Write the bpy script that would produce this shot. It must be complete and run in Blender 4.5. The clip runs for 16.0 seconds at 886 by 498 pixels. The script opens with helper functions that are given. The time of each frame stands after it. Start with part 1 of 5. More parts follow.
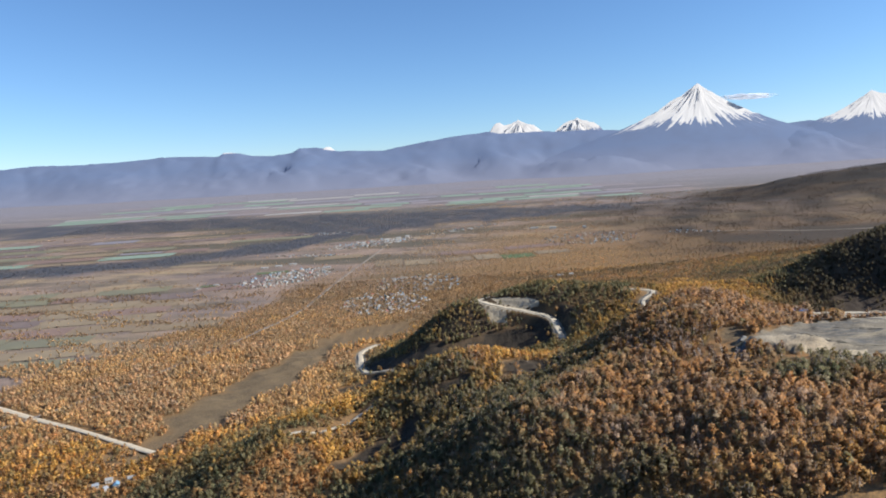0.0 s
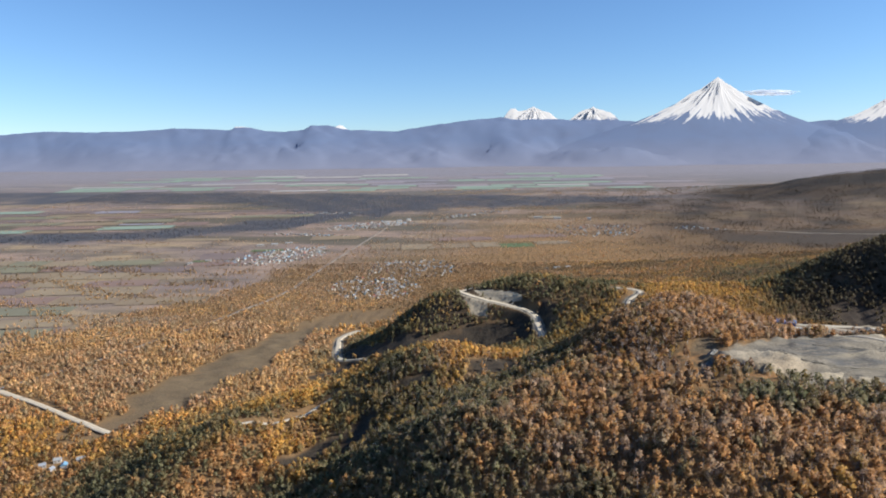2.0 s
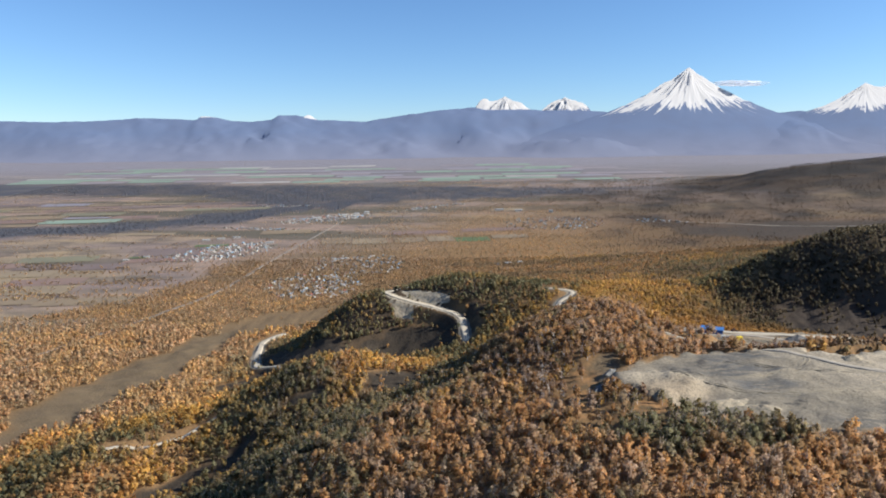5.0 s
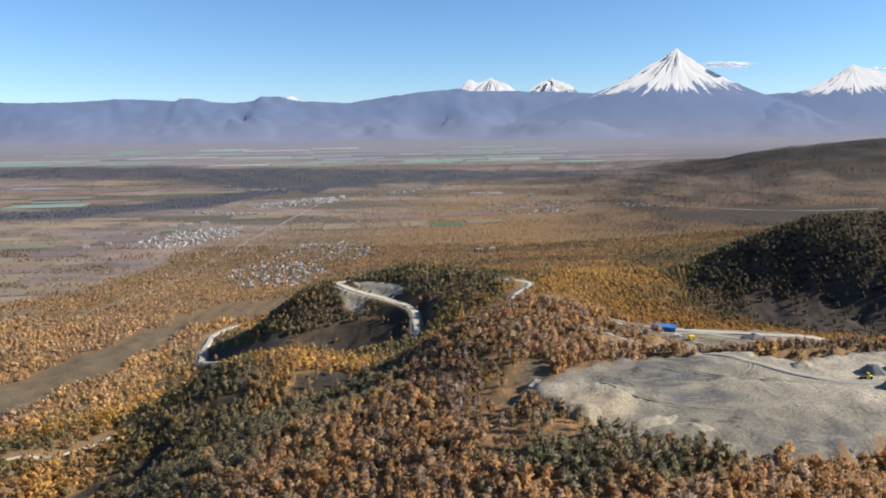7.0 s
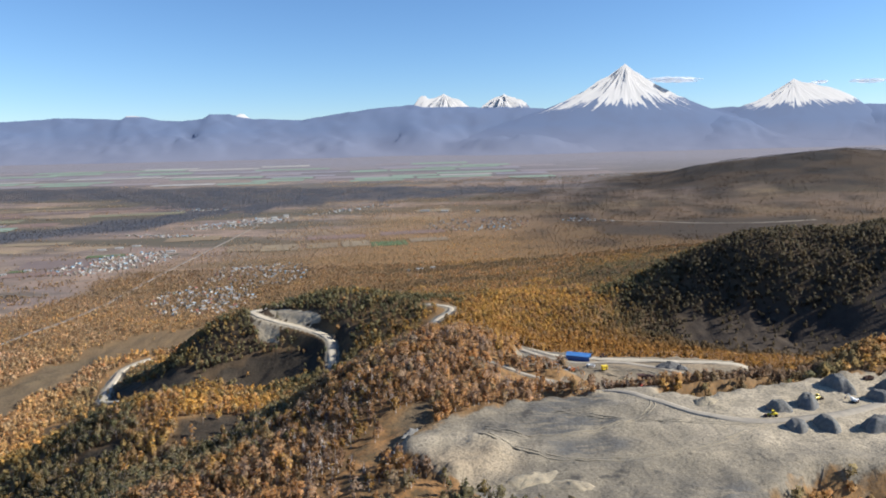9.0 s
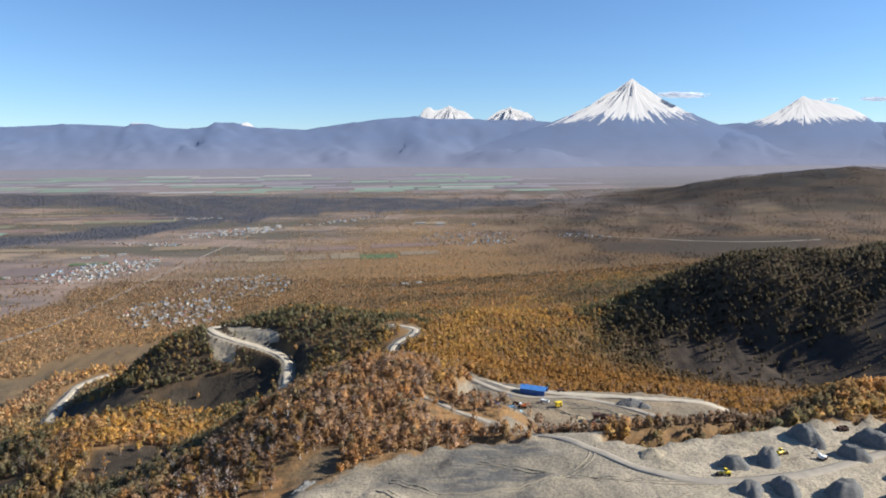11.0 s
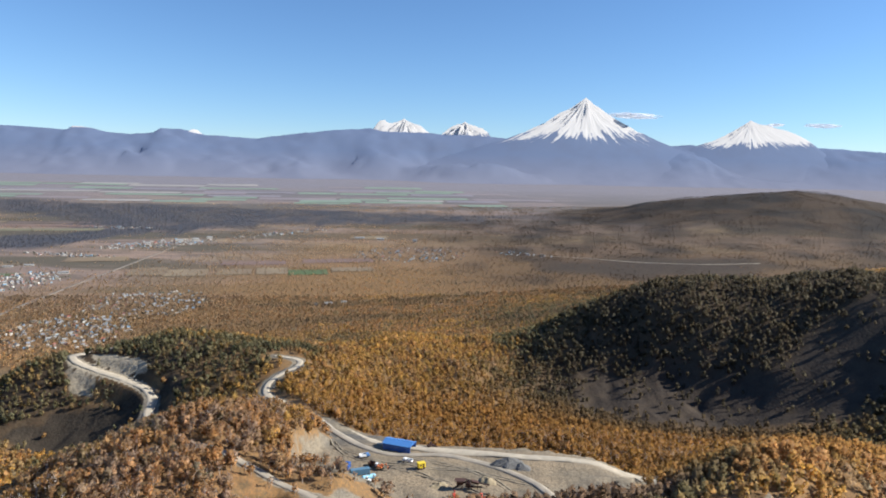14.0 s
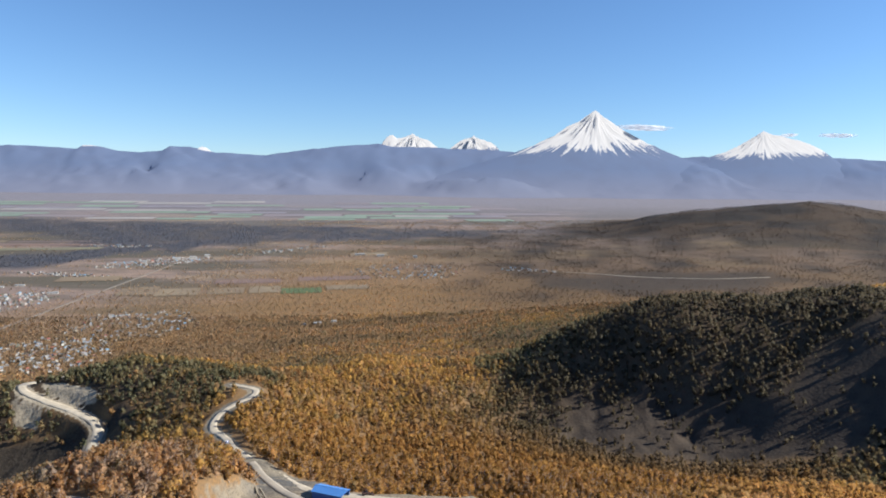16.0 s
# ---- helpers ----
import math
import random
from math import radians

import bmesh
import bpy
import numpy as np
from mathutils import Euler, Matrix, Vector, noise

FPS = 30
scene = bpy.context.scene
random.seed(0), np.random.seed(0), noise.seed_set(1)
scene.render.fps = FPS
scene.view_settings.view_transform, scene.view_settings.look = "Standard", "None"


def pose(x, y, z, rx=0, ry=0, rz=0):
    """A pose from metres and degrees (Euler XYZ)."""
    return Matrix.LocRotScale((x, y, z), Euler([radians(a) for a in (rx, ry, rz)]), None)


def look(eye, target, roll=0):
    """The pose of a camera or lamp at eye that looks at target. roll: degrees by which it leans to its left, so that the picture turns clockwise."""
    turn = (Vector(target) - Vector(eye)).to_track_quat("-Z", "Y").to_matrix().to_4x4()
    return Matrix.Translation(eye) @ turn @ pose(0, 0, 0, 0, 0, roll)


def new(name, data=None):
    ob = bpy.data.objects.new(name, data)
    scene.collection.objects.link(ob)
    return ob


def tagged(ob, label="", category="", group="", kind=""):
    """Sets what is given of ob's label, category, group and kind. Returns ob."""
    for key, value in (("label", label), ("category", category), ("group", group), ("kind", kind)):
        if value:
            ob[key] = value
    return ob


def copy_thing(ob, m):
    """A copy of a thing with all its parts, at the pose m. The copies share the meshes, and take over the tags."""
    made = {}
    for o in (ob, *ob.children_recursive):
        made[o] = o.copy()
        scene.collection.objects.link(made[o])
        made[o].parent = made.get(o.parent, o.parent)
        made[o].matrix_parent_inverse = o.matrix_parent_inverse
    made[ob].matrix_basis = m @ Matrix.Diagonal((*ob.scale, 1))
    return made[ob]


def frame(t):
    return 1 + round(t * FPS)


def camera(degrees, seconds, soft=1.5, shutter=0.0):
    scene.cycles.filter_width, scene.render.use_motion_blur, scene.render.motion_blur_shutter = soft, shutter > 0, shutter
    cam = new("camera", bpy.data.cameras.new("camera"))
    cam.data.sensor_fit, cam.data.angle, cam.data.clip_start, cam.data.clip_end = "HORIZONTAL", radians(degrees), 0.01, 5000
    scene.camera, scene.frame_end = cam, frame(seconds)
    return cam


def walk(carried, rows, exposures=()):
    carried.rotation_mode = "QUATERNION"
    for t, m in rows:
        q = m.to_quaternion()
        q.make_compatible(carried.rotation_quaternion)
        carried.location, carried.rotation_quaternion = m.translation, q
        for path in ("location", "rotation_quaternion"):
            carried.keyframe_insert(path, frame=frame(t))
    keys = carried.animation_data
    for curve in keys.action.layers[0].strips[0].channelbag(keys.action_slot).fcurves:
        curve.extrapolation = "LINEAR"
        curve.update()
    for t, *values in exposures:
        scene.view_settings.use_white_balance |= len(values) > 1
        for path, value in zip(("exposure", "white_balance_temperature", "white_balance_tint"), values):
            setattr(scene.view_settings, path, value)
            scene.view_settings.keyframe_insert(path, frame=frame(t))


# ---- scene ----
cam = camera(67.01, 16.0, soft=1.85)
# seconds, place in metres (z = 0 is the height of the flight), turn in degrees
ROWS = [
    (0.0, 7.65, 1.89, -3.87, 83.683, 3.321, 0.375),
    (0.5, 14.02, 6.78, -3.54, 84.693, 0.938, -0.341),
    (1.0, 20.68, 12.36, -3.05, 84.445, 1.275, 0.159),
    (1.5, 28.88, 19.59, -2.89, 82.505, 1.248, -0.942),
    (2.0, 39.06, 28.04, -3.02, 82.324, 0.724, 1.774),
    (2.5, 49.17, 37.34, -3.36, 82.454, 0.067, 2.980),
    (3.0, 58.20, 46.57, -3.57, 81.322, 0.513, 1.392),
    (3.5, 66.76, 54.58, -3.29, 81.359, 1.019, -0.667),
    (4.0, 75.56, 62.22, -3.15, 81.566, 0.512, -0.108),
    (6.5, 119.28, 98.47, -1.80, 80.712, 1.063, 0.318),
    (7.0, 128.14, 107.57, -1.43, 79.976, 0.658, -0.727),
    (7.5, 137.10, 116.35, -0.97, 79.891, 0.563, -1.145),
    (8.0, 146.81, 123.59, -0.65, 81.445, -0.940, -4.148),
    (8.5, 156.59, 129.99, -0.27, 81.460, 0.672, -4.023),
    (9.0, 165.82, 136.14, 0.04, 81.237, 1.263, -4.125),
    (11.5, 209.87, 174.04, -0.11, 83.094, 0.052, -3.197),
    (12.0, 217.69, 182.86, -0.44, 83.885, -0.600, -3.729),
    (12.5, 226.56, 191.59, -0.80, 82.169, -0.203, -5.215),
    (13.0, 235.59, 199.93, -0.83, 81.534, -0.187, -5.491),
    (13.5, 244.06, 207.53, -0.57, 81.588, -0.562, -6.352),
    (14.0, 252.75, 215.01, -0.05, 83.446, -1.264, -6.551),
    (14.5, 261.09, 221.90, 0.33, 83.606, -0.899, -6.112),
    (15.0, 269.81, 228.76, 0.58, 84.373, -0.896, -5.755),
    (15.5, 278.89, 236.23, 0.65, 84.387, -0.422, -5.648),
    (16.0, 288.45, 243.48, 0.40, 84.664, -0.620, -5.357),
]
walk(cam, [(t, pose(*p)) for t, *p in ROWS], [(0.0, 0.83, 5600, 9), (16.0, 0.83, 5600, 9)])

# ---- light ----
SUN_AZ, SUN_EL = radians(95), radians(32)
world = bpy.data.worlds.new("world")
scene.world = world
world.use_nodes = True
wn = world.node_tree.nodes
sky = wn.new("ShaderNodeTexSky")
sky.sky_type, sky.sun_disc = "NISHITA", False
sky.sun_elevation, sky.sun_rotation = SUN_EL, SUN_AZ
sky.altitude, sky.air_density, sky.dust_density, sky.ozone_density = 600, 1.0, 0.0, 4.5
world.node_tree.links.new(sky.outputs[0], wn["Background"].inputs[0])
wn["Background"].inputs[1].default_value = 0.073
sun_to = Vector((math.sin(SUN_AZ) * math.cos(SUN_EL), math.cos(SUN_AZ) * math.cos(SUN_EL), math.sin(SUN_EL)))
sun = new("sun", bpy.data.lights.new("sun", "SUN"))
sun.data.energy, sun.data.angle, sun.data.color = 5.0, radians(0.5), (1.0, 0.885, 0.71)
sun.matrix_world = look((900, 300, 500), Vector((900, 300, 500)) - sun_to)

# ---- materials ----


def material(name, rough=0.9, spec=0.2):
    m = bpy.data.materials.new(name)
    m.use_nodes = True
    b = m.node_tree.nodes["Principled BSDF"]
    b.inputs["Roughness"].default_value = rough
    b.inputs["Specular IOR Level"].default_value = spec
    return m, m.node_tree.nodes, m.node_tree.links, b


def mixer(n, l, fac, a, b):
    """Mixes two colours; each input is a socket or a value."""
    k = n.new("ShaderNodeMix")
    k.data_type = "RGBA"
    for i, v in ((0, fac), (6, a), (7, b)):
        if isinstance(v, bpy.types.NodeSocket):
            l.new(v, k.inputs[i])
        else:
            k.inputs[i].default_value = (*v, 1) if i else v
    return k.outputs[2]


def grain(n, l, scale, lo, hi, detail=4, vec=None, stretch=None):
    """A noise between lo and hi mapped to 0..1, in metres."""
    if vec is None:
        vec = n.new("ShaderNodeNewGeometry").outputs["Position"]
    if stretch:
        mp = n.new("ShaderNodeMapping")
        mp.inputs["Scale"].default_value = stretch
        l.new(vec, mp.inputs[0])
        vec = mp.outputs[0]
    t = n.new("ShaderNodeTexNoise")
    t.inputs["Scale"].default_value, t.inputs["Detail"].default_value = scale, detail
    l.new(vec, t.inputs["Vector"])
    r = n.new("ShaderNodeMapRange")
    r.inputs[1].default_value, r.inputs[2].default_value = lo, hi
    l.new(t.outputs[0], r.inputs[0])
    return r.outputs[0]


def relief(n, l, b, height, strength, distance):
    k = n.new("ShaderNodeBump")
    k.inputs["Strength"].default_value, k.inputs["Distance"].default_value = strength, distance
    l.new(height, k.inputs["Height"])
    l.new(k.outputs[0], b.inputs["Normal"])


def attribute(n, name):
    a = n.new("ShaderNodeAttribute")
    a.attribute_name = name
    return a


def two_tone(name, a, b, scale=0.5, rough=0.9, bump=0.3, size=0.1, detail=5, spec=0.2, lo=0.35, hi=0.65):
    m, n, l, p = material(name, rough, spec)
    g = grain(n, l, scale, lo, hi, detail)
    l.new(mixer(n, l, g, a, b), p.inputs["Base Color"])
    if bump:
        relief(n, l, p, grain(n, l, scale * 6, 0.2, 0.8), bump, size)
    return m


def painted(name, col, rough=0.45, metal=0.0):
    """Worn paint: dust and scuffs over one colour."""
    m, n, l, p = material(name, rough, 0.4)
    p.inputs["Metallic"].default_value = metal
    g = grain(n, l, 1.7, 0.5, 0.8, 6)
    l.new(mixer(n, l, g, col, tuple(0.6 * c + 0.1 for c in col)), p.inputs["Base Color"])
    return m


# open ground: leaf litter and dry grass, meadow, bare gravel
m_ground, n, l, p = material("ground", 0.95, 0.1)
sep = n.new("ShaderNodeSeparateXYZ")
pos = n.new("ShaderNodeNewGeometry").outputs["Position"]
l.new(pos, sep.inputs[0])
litter = mixer(n, l, grain(n, l, 0.05, 0.35, 0.65, 6), (0.225, 0.132, 0.058), (0.29, 0.165, 0.064))
litter = mixer(n, l, grain(n, l, 0.6, 0.4, 0.75, 5), litter, (0.17, 0.11, 0.055))
# greyed towards violet for distance: haze put into the heath's colour
hazy_heath = mixer(n, l, grain(n, l, 0.006, 0.42, 0.58, 8, pos, (0.45, 1.0, 1.0)), (0.30, 0.215, 0.162), (0.228, 0.174, 0.152))
hazy_heath = mixer(n, l, grain(n, l, 0.0045, 0.52, 0.66, 6, pos, (0.5, 1.3, 1.0)), hazy_heath, (0.32, 0.238, 0.142))
hazy_heath = mixer(n, l, grain(n, l, 0.035, 0.45, 0.7, 6, pos, (0.4, 1.0, 1.0)), hazy_heath, (0.135, 0.108, 0.088))
hazy_heath = mixer(n, l, grain(n, l, 0.0042, 0.50, 0.58, 8, pos, (0.35, 1.7, 1.0)), hazy_heath, (0.112, 0.096, 0.072))
base = mixer(n, l, attribute(n, "hazy_heath").outputs["Fac"], litter, hazy_heath)
# from 2300 m on the ground fades to lilac, haze painted in
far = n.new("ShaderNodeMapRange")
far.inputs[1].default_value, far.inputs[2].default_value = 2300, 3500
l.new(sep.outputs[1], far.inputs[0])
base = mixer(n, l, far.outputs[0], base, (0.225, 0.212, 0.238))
grass = mixer(n, l, grain(n, l, 0.09, 0.35, 0.65, 7), (0.145, 0.102, 0.060), (0.19, 0.135, 0.076))
grass = mixer(n, l, grain(n, l, 1.2, 0.45, 0.7, 4), grass, (0.09, 0.07, 0.04))
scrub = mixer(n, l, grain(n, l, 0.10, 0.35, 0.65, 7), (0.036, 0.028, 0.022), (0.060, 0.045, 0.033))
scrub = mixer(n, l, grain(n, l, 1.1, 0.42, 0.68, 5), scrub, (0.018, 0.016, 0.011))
# heather's brown taken nearly black: the hill flank's shade is in the colour
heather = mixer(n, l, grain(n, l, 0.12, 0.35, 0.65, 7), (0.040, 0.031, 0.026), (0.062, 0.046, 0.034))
# near-black browns of the far hill have its shade painted in
upland = mixer(n, l, grain(n, l, 0.01, 0.4, 0.6, 8, pos, (0.45, 1.0, 1.0)), (0.062, 0.043, 0.030), (0.022, 0.020, 0.020))
base = mixer(n, l, attribute(n, "upland").outputs["Fac"], base, upland)
# the river woods' blue-grey includes painted haze
base = mixer(n, l, attribute(n, "riverside").outputs["Fac"], base, mixer(n, l, grain(n, l, 0.02, 0.4, 0.65, 5), (0.062, 0.068, 0.088), (0.085, 0.082, 0.090)))
base = mixer(n, l, attribute(n, "meadow").outputs["Fac"], base, grass)
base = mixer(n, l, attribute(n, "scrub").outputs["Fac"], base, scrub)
rusty = mixer(n, l, grain(n, l, 0.2, 0.4, 0.62, 6), (0.29, 0.155, 0.06), (0.13, 0.085, 0.04))
base = mixer(n, l, attribute(n, "sward").outputs["Fac"], base, rusty)
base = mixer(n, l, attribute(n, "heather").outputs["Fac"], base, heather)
gravel = mixer(n, l, grain(n, l, 0.035, 0.38, 0.6, 6), (0.165, 0.145, 0.115), (0.235, 0.20, 0.145))
gravel = mixer(n, l, grain(n, l, 0.02, 0.50, 0.62, 6, pos, (1.0, 2.2, 1.0)), gravel, (0.112, 0.108, 0.102))
gravel = mixer(n, l, grain(n, l, 0.028, 0.54, 0.64, 7, pos, (0.6, 2.0, 1.0)), gravel, (0.285, 0.24, 0.17))
gravel = mixer(n, l, grain(n, l, 0.3, 0.5, 0.7, 6, pos, (0.35, 1.4, 1.0)), gravel, (0.265, 0.222, 0.158))
gravel = mixer(n, l, grain(n, l, 0.11, 0.62, 0.70, 4), gravel, (0.075, 0.068, 0.06))
cream = mixer(n, l, grain(n, l, 0.12, 0.35, 0.65, 7), (0.48, 0.40, 0.285), (0.34, 0.285, 0.20))
gravel = mixer(n, l, attribute(n, "sand").outputs["Fac"], gravel, cream)
tan = mixer(n, l, grain(n, l, 0.06, 0.38, 0.62, 7, pos, (0.5, 1.2, 1.0)), (0.34, 0.26, 0.165), (0.235, 0.19, 0.13))
gravel = mixer(n, l, attribute(n, "earth").outputs["Fac"], gravel, tan)
gravel = mixer(n, l, grain(n, l, 0.9, 0.52, 0.8, 6), gravel, (0.115, 0.10, 0.082))
edge = n.new("ShaderNodeMath")
edge.operation = "ADD"
l.new(attribute(n, "bare").outputs["Fac"], edge.inputs[0])
l.new(grain(n, l, 0.12, 0.0, 1.0, 6), edge.inputs[1])
cut = n.new("ShaderNodeMapRange")
cut.inputs[1].default_value, cut.inputs[2].default_value = 0.9, 1.05
l.new(edge.outputs[0], cut.inputs[0])
base = mixer(n, l, cut.outputs[0], base, gravel)
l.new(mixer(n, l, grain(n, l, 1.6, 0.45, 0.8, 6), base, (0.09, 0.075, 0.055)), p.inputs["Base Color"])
relief(n, l, p, grain(n, l, 0.45, 0.0, 1.0, 10), 0.6, 0.9)

# foliage and bark take their colour tree by tree
m_leaf, n, l, p = material("autumn_foliage", 0.75, 0.15)
l.new(mixer(n, l, grain(n, l, 2.4, 0.45, 0.8, 3), attribute(n, "tint").outputs["Color"], (0.10, 0.072, 0.042)), p.inputs["Base Color"])
tl = n.new("ShaderNodeBsdfTranslucent")
l.new(attribute(n, "tint").outputs["Color"], tl.inputs[0])
ms = n.new("ShaderNodeMixShader")
ms.inputs[0].default_value = 0.5
l.new(p.outputs[0], ms.inputs[1])
l.new(tl.outputs[0], ms.inputs[2])
hole = n.new("ShaderNodeBsdfTransparent")
airy = n.new("ShaderNodeMixShader")
l.new(grain(n, l, 4.2, 0.30, 0.46, 2), airy.inputs[0])
l.new(hole.outputs[0], airy.inputs[1])
l.new(ms.outputs[0], airy.inputs[2])
l.new(airy.outputs[0], n["Material Output"].inputs[0])

m_road = two_tone("pale_gravel_road", (0.48, 0.41, 0.305), (0.38, 0.325, 0.245), 0.3, bump=0.4, size=0.1)
m_track = two_tone("worn_dirt_track", (0.35, 0.30, 0.23), (0.27, 0.235, 0.185), 0.2)
m_rut = two_tone("pale_wheel_ruts", (0.275, 0.232, 0.165), (0.22, 0.188, 0.135), 0.15)
m_asphalt = two_tone("dusty_highway", (0.235, 0.20, 0.165), (0.18, 0.155, 0.13), 0.05)

# ---- the lie of the land ----
# broad hills as (x, y, radius across, radius along, turn, height) over a plain that rises to fit the camera's view
HILLS = [
    (173, 278, 97.3, 139.8, -0.41, 112.4), (172, 477, 71.4, 77.8, -0.04, 55.0),
    (22, 350, 70.4, 90.6, -0.19, 61.4), (211, 669, 42.0, 92.0, 0.16, 38.2),
    (108, 736, 59.0, 108.6, 0.19, 71.7), (1, 715, 42.9, 54.0, -0.27, 54.3),
    (375, 409, 106.6, 38.7, 0.65, 64.9), (401, 518, 147.2, 92.5, 0.06, 57.2),
    (397, 269, 282.5, 57.2, 0.74, 108.1), (5, 532, 49.0, 54.1, -1.05, 58.9),
    (288, 785, 81.1, 137.7, 0.23, 44.6), (49, 676, 73.5, 25.9, -0.26, -22.2),
    (-126, 451, 43.4, 85.6, -0.24, 38.3), (151, 509, 34.2, 36.8, 0.0, 7.9),
    (199, 517, 19.0, 22.0, 0.0, 5.0),
]
EAST_HILLS = [
    (506, 789, 75.5, 47.2, -0.46, 62.6), (687, 693, 85.5, 174.3, 0.48, 74.9),
    (890, 817, 169.8, 225.1, -0.01, 117.2), (534, 950, 228.3, 134.4, 1.09, 27.2),
]
FAR_HILLS = [(1740, 2380, 330, 180, 0.0, 102), (1270, 2320, 130, 120, 0.0, 30), (1400, 2060, 330, 100, 0.1, 26)]


def terrain(x, y):
    """Height of the open ground, for arrays or single numbers."""
    yy = np.clip(y, -1500, 4300)
    z = -240 + 0.03 * yy + 4.7e-6 * yy * np.abs(yy)
    for a, b, p, q, turn, h in HILLS + EAST_HILLS + FAR_HILLS:
        c, s = math.cos(turn), math.sin(turn)
        u, v = ((x - a) * c + (y - b) * s) / p, ((y - b) * c - (x - a) * s) / q
        z = z + h * np.exp(-0.5 * (u * u + v * v))
    return z
def fbm(x, y, size, octaves=4, seed=0):
    """Smooth rolling noise for arrays, about -1..1: sums of turned sine waves."""
    r = np.random.RandomState(seed)
    out, amp, total = 0.0, 1.0, 0.0
    for k in range(octaves):
        for _ in range(3):
            a, ph, ph2 = r.uniform(0, 6.283), r.uniform(0, 6.283), r.uniform(0, 6.283)
            f = 6.283 / size * r.uniform(0.8, 1.25)
            u, v = x * math.cos(a) + y * math.sin(a), y * math.cos(a) - x * math.sin(a)
            out = out + amp * np.sin(u * f + ph + 1.1 * np.sin(v * f * 0.7 + ph2)) / 3
        total += amp
        amp *= 0.5
        size *= 0.47
    return out / total * 1.6


def smooth(a, b, v):
    t = np.clip((v - a) / (b - a), 0, 1)
    return t * t * (3 - 2 * t)


def blob(x, y, cx, cy, rx, ry, turn=0.0, soft=0.25):
    """1 inside an ellipse, 0 outside, with a soft rim."""
    c, s = math.cos(turn), math.sin(turn)
    u, v = ((x - cx) * c + (y - cy) * s) / rx, ((y - cy) * c - (x - cx) * s) / ry
    return 1 - smooth(1 - soft, 1 + soft, np.sqrt(u * u + v * v))


def spline(points, step):
    """Even samples of a smooth curve through the points."""
    p = np.array(points, float)
    p = np.vstack([2 * p[0] - p[1], p, 2 * p[-1] - p[-2]])
    out = []
    for i in range(1, len(p) - 2):
        m = max(2, int(np.linalg.norm(p[i + 1] - p[i]) / step))
        for t in np.arange(m) / m:
            a, b, c, d = p[i - 1:i + 3]
            out.append(0.5 * (2 * b + (c - a) * t + (2 * a - 5 * b + 4 * c - d) * t * t + (3 * b - 3 * c + d - a) * t ** 3))
    out.append(p[-2])
    return np.array(out)


# centre lines (x, y) and widths of the roads
ROADS = {
    "hill_road": (6.0, [(60, 770), (33, 758), (31, 743), (40, 727), (58, 716), (76, 707), (96, 694), (108, 681), (110, 666), (112, 640)]),
    "saddle_road": (4.6, [(190, 690), (207, 681), (207, 669), (196, 658), (191, 645), (193, 628), (205, 604), (222, 560), (244, 529), (262, 510), (283, 503), (301, 498), (321, 492), (341, 488), (362, 481), (388, 470)]),
    "yard_road": (3.6, [(231, 541), (242, 520), (262, 500), (286, 497), (306, 486), (321, 468), (328, 446)]),
    "quarry_road": (4.0, [(237, 435), (250, 423), (260, 404), (270, 389), (282, 374), (302, 365), (330, 367), (362, 378), (400, 392)]),
    "loop_road": (6.5, [(-92, 822), (-99, 811), (-109, 791), (-106, 765), (-103, 744), (-97, 722), (-90, 704), (-63, 680)]),
    "ridge_track": (3.0, [(170, 452), (174, 463), (182, 468), (193, 465), (206, 456), (224, 442), (237, 435)]),
}
LINES = {k: spline(v[1], 2.0) for k, v in ROADS.items()}


def quarry(x, y):
    """How far the ground is laid bare by the quarry and its yard."""
    q = blob(x, y, 235, 352, 82, 48, 0.25)
    q = q * smooth(-5, 5, x - np.interp(y, (305, 319, 335, 350, 366, 374), (212, 190, 175, 167, 159, 150)) + 4 * fbm(x, y, 20, 3, 17))
    q = np.maximum(q, blob(x, y, 345, 368, 92, 38, 0.12))
    q = np.maximum(q, blob(x, y, 302, 479, 66, 28, -0.10))
    q = np.maximum(q, blob(x, y, 250, 488, 24, 36, -0.3))
    q = np.maximum(q, 0.9 * blob(x, y, 258, 420, 17, 26, 0.5))
    q = np.maximum(q, 0.72 * blob(x, y, 74, 721, 30, 6, -0.5))
    q = np.maximum(q, 0.62 * blob(x, y, 50, 708, 18, 6, -0.6, 0.5))
    return q


def bank(x, y):
    """The wooded bank between the quarry floor and the yard below it."""
    return blob(x, y, 300, 432, 52, 12, 0.12)


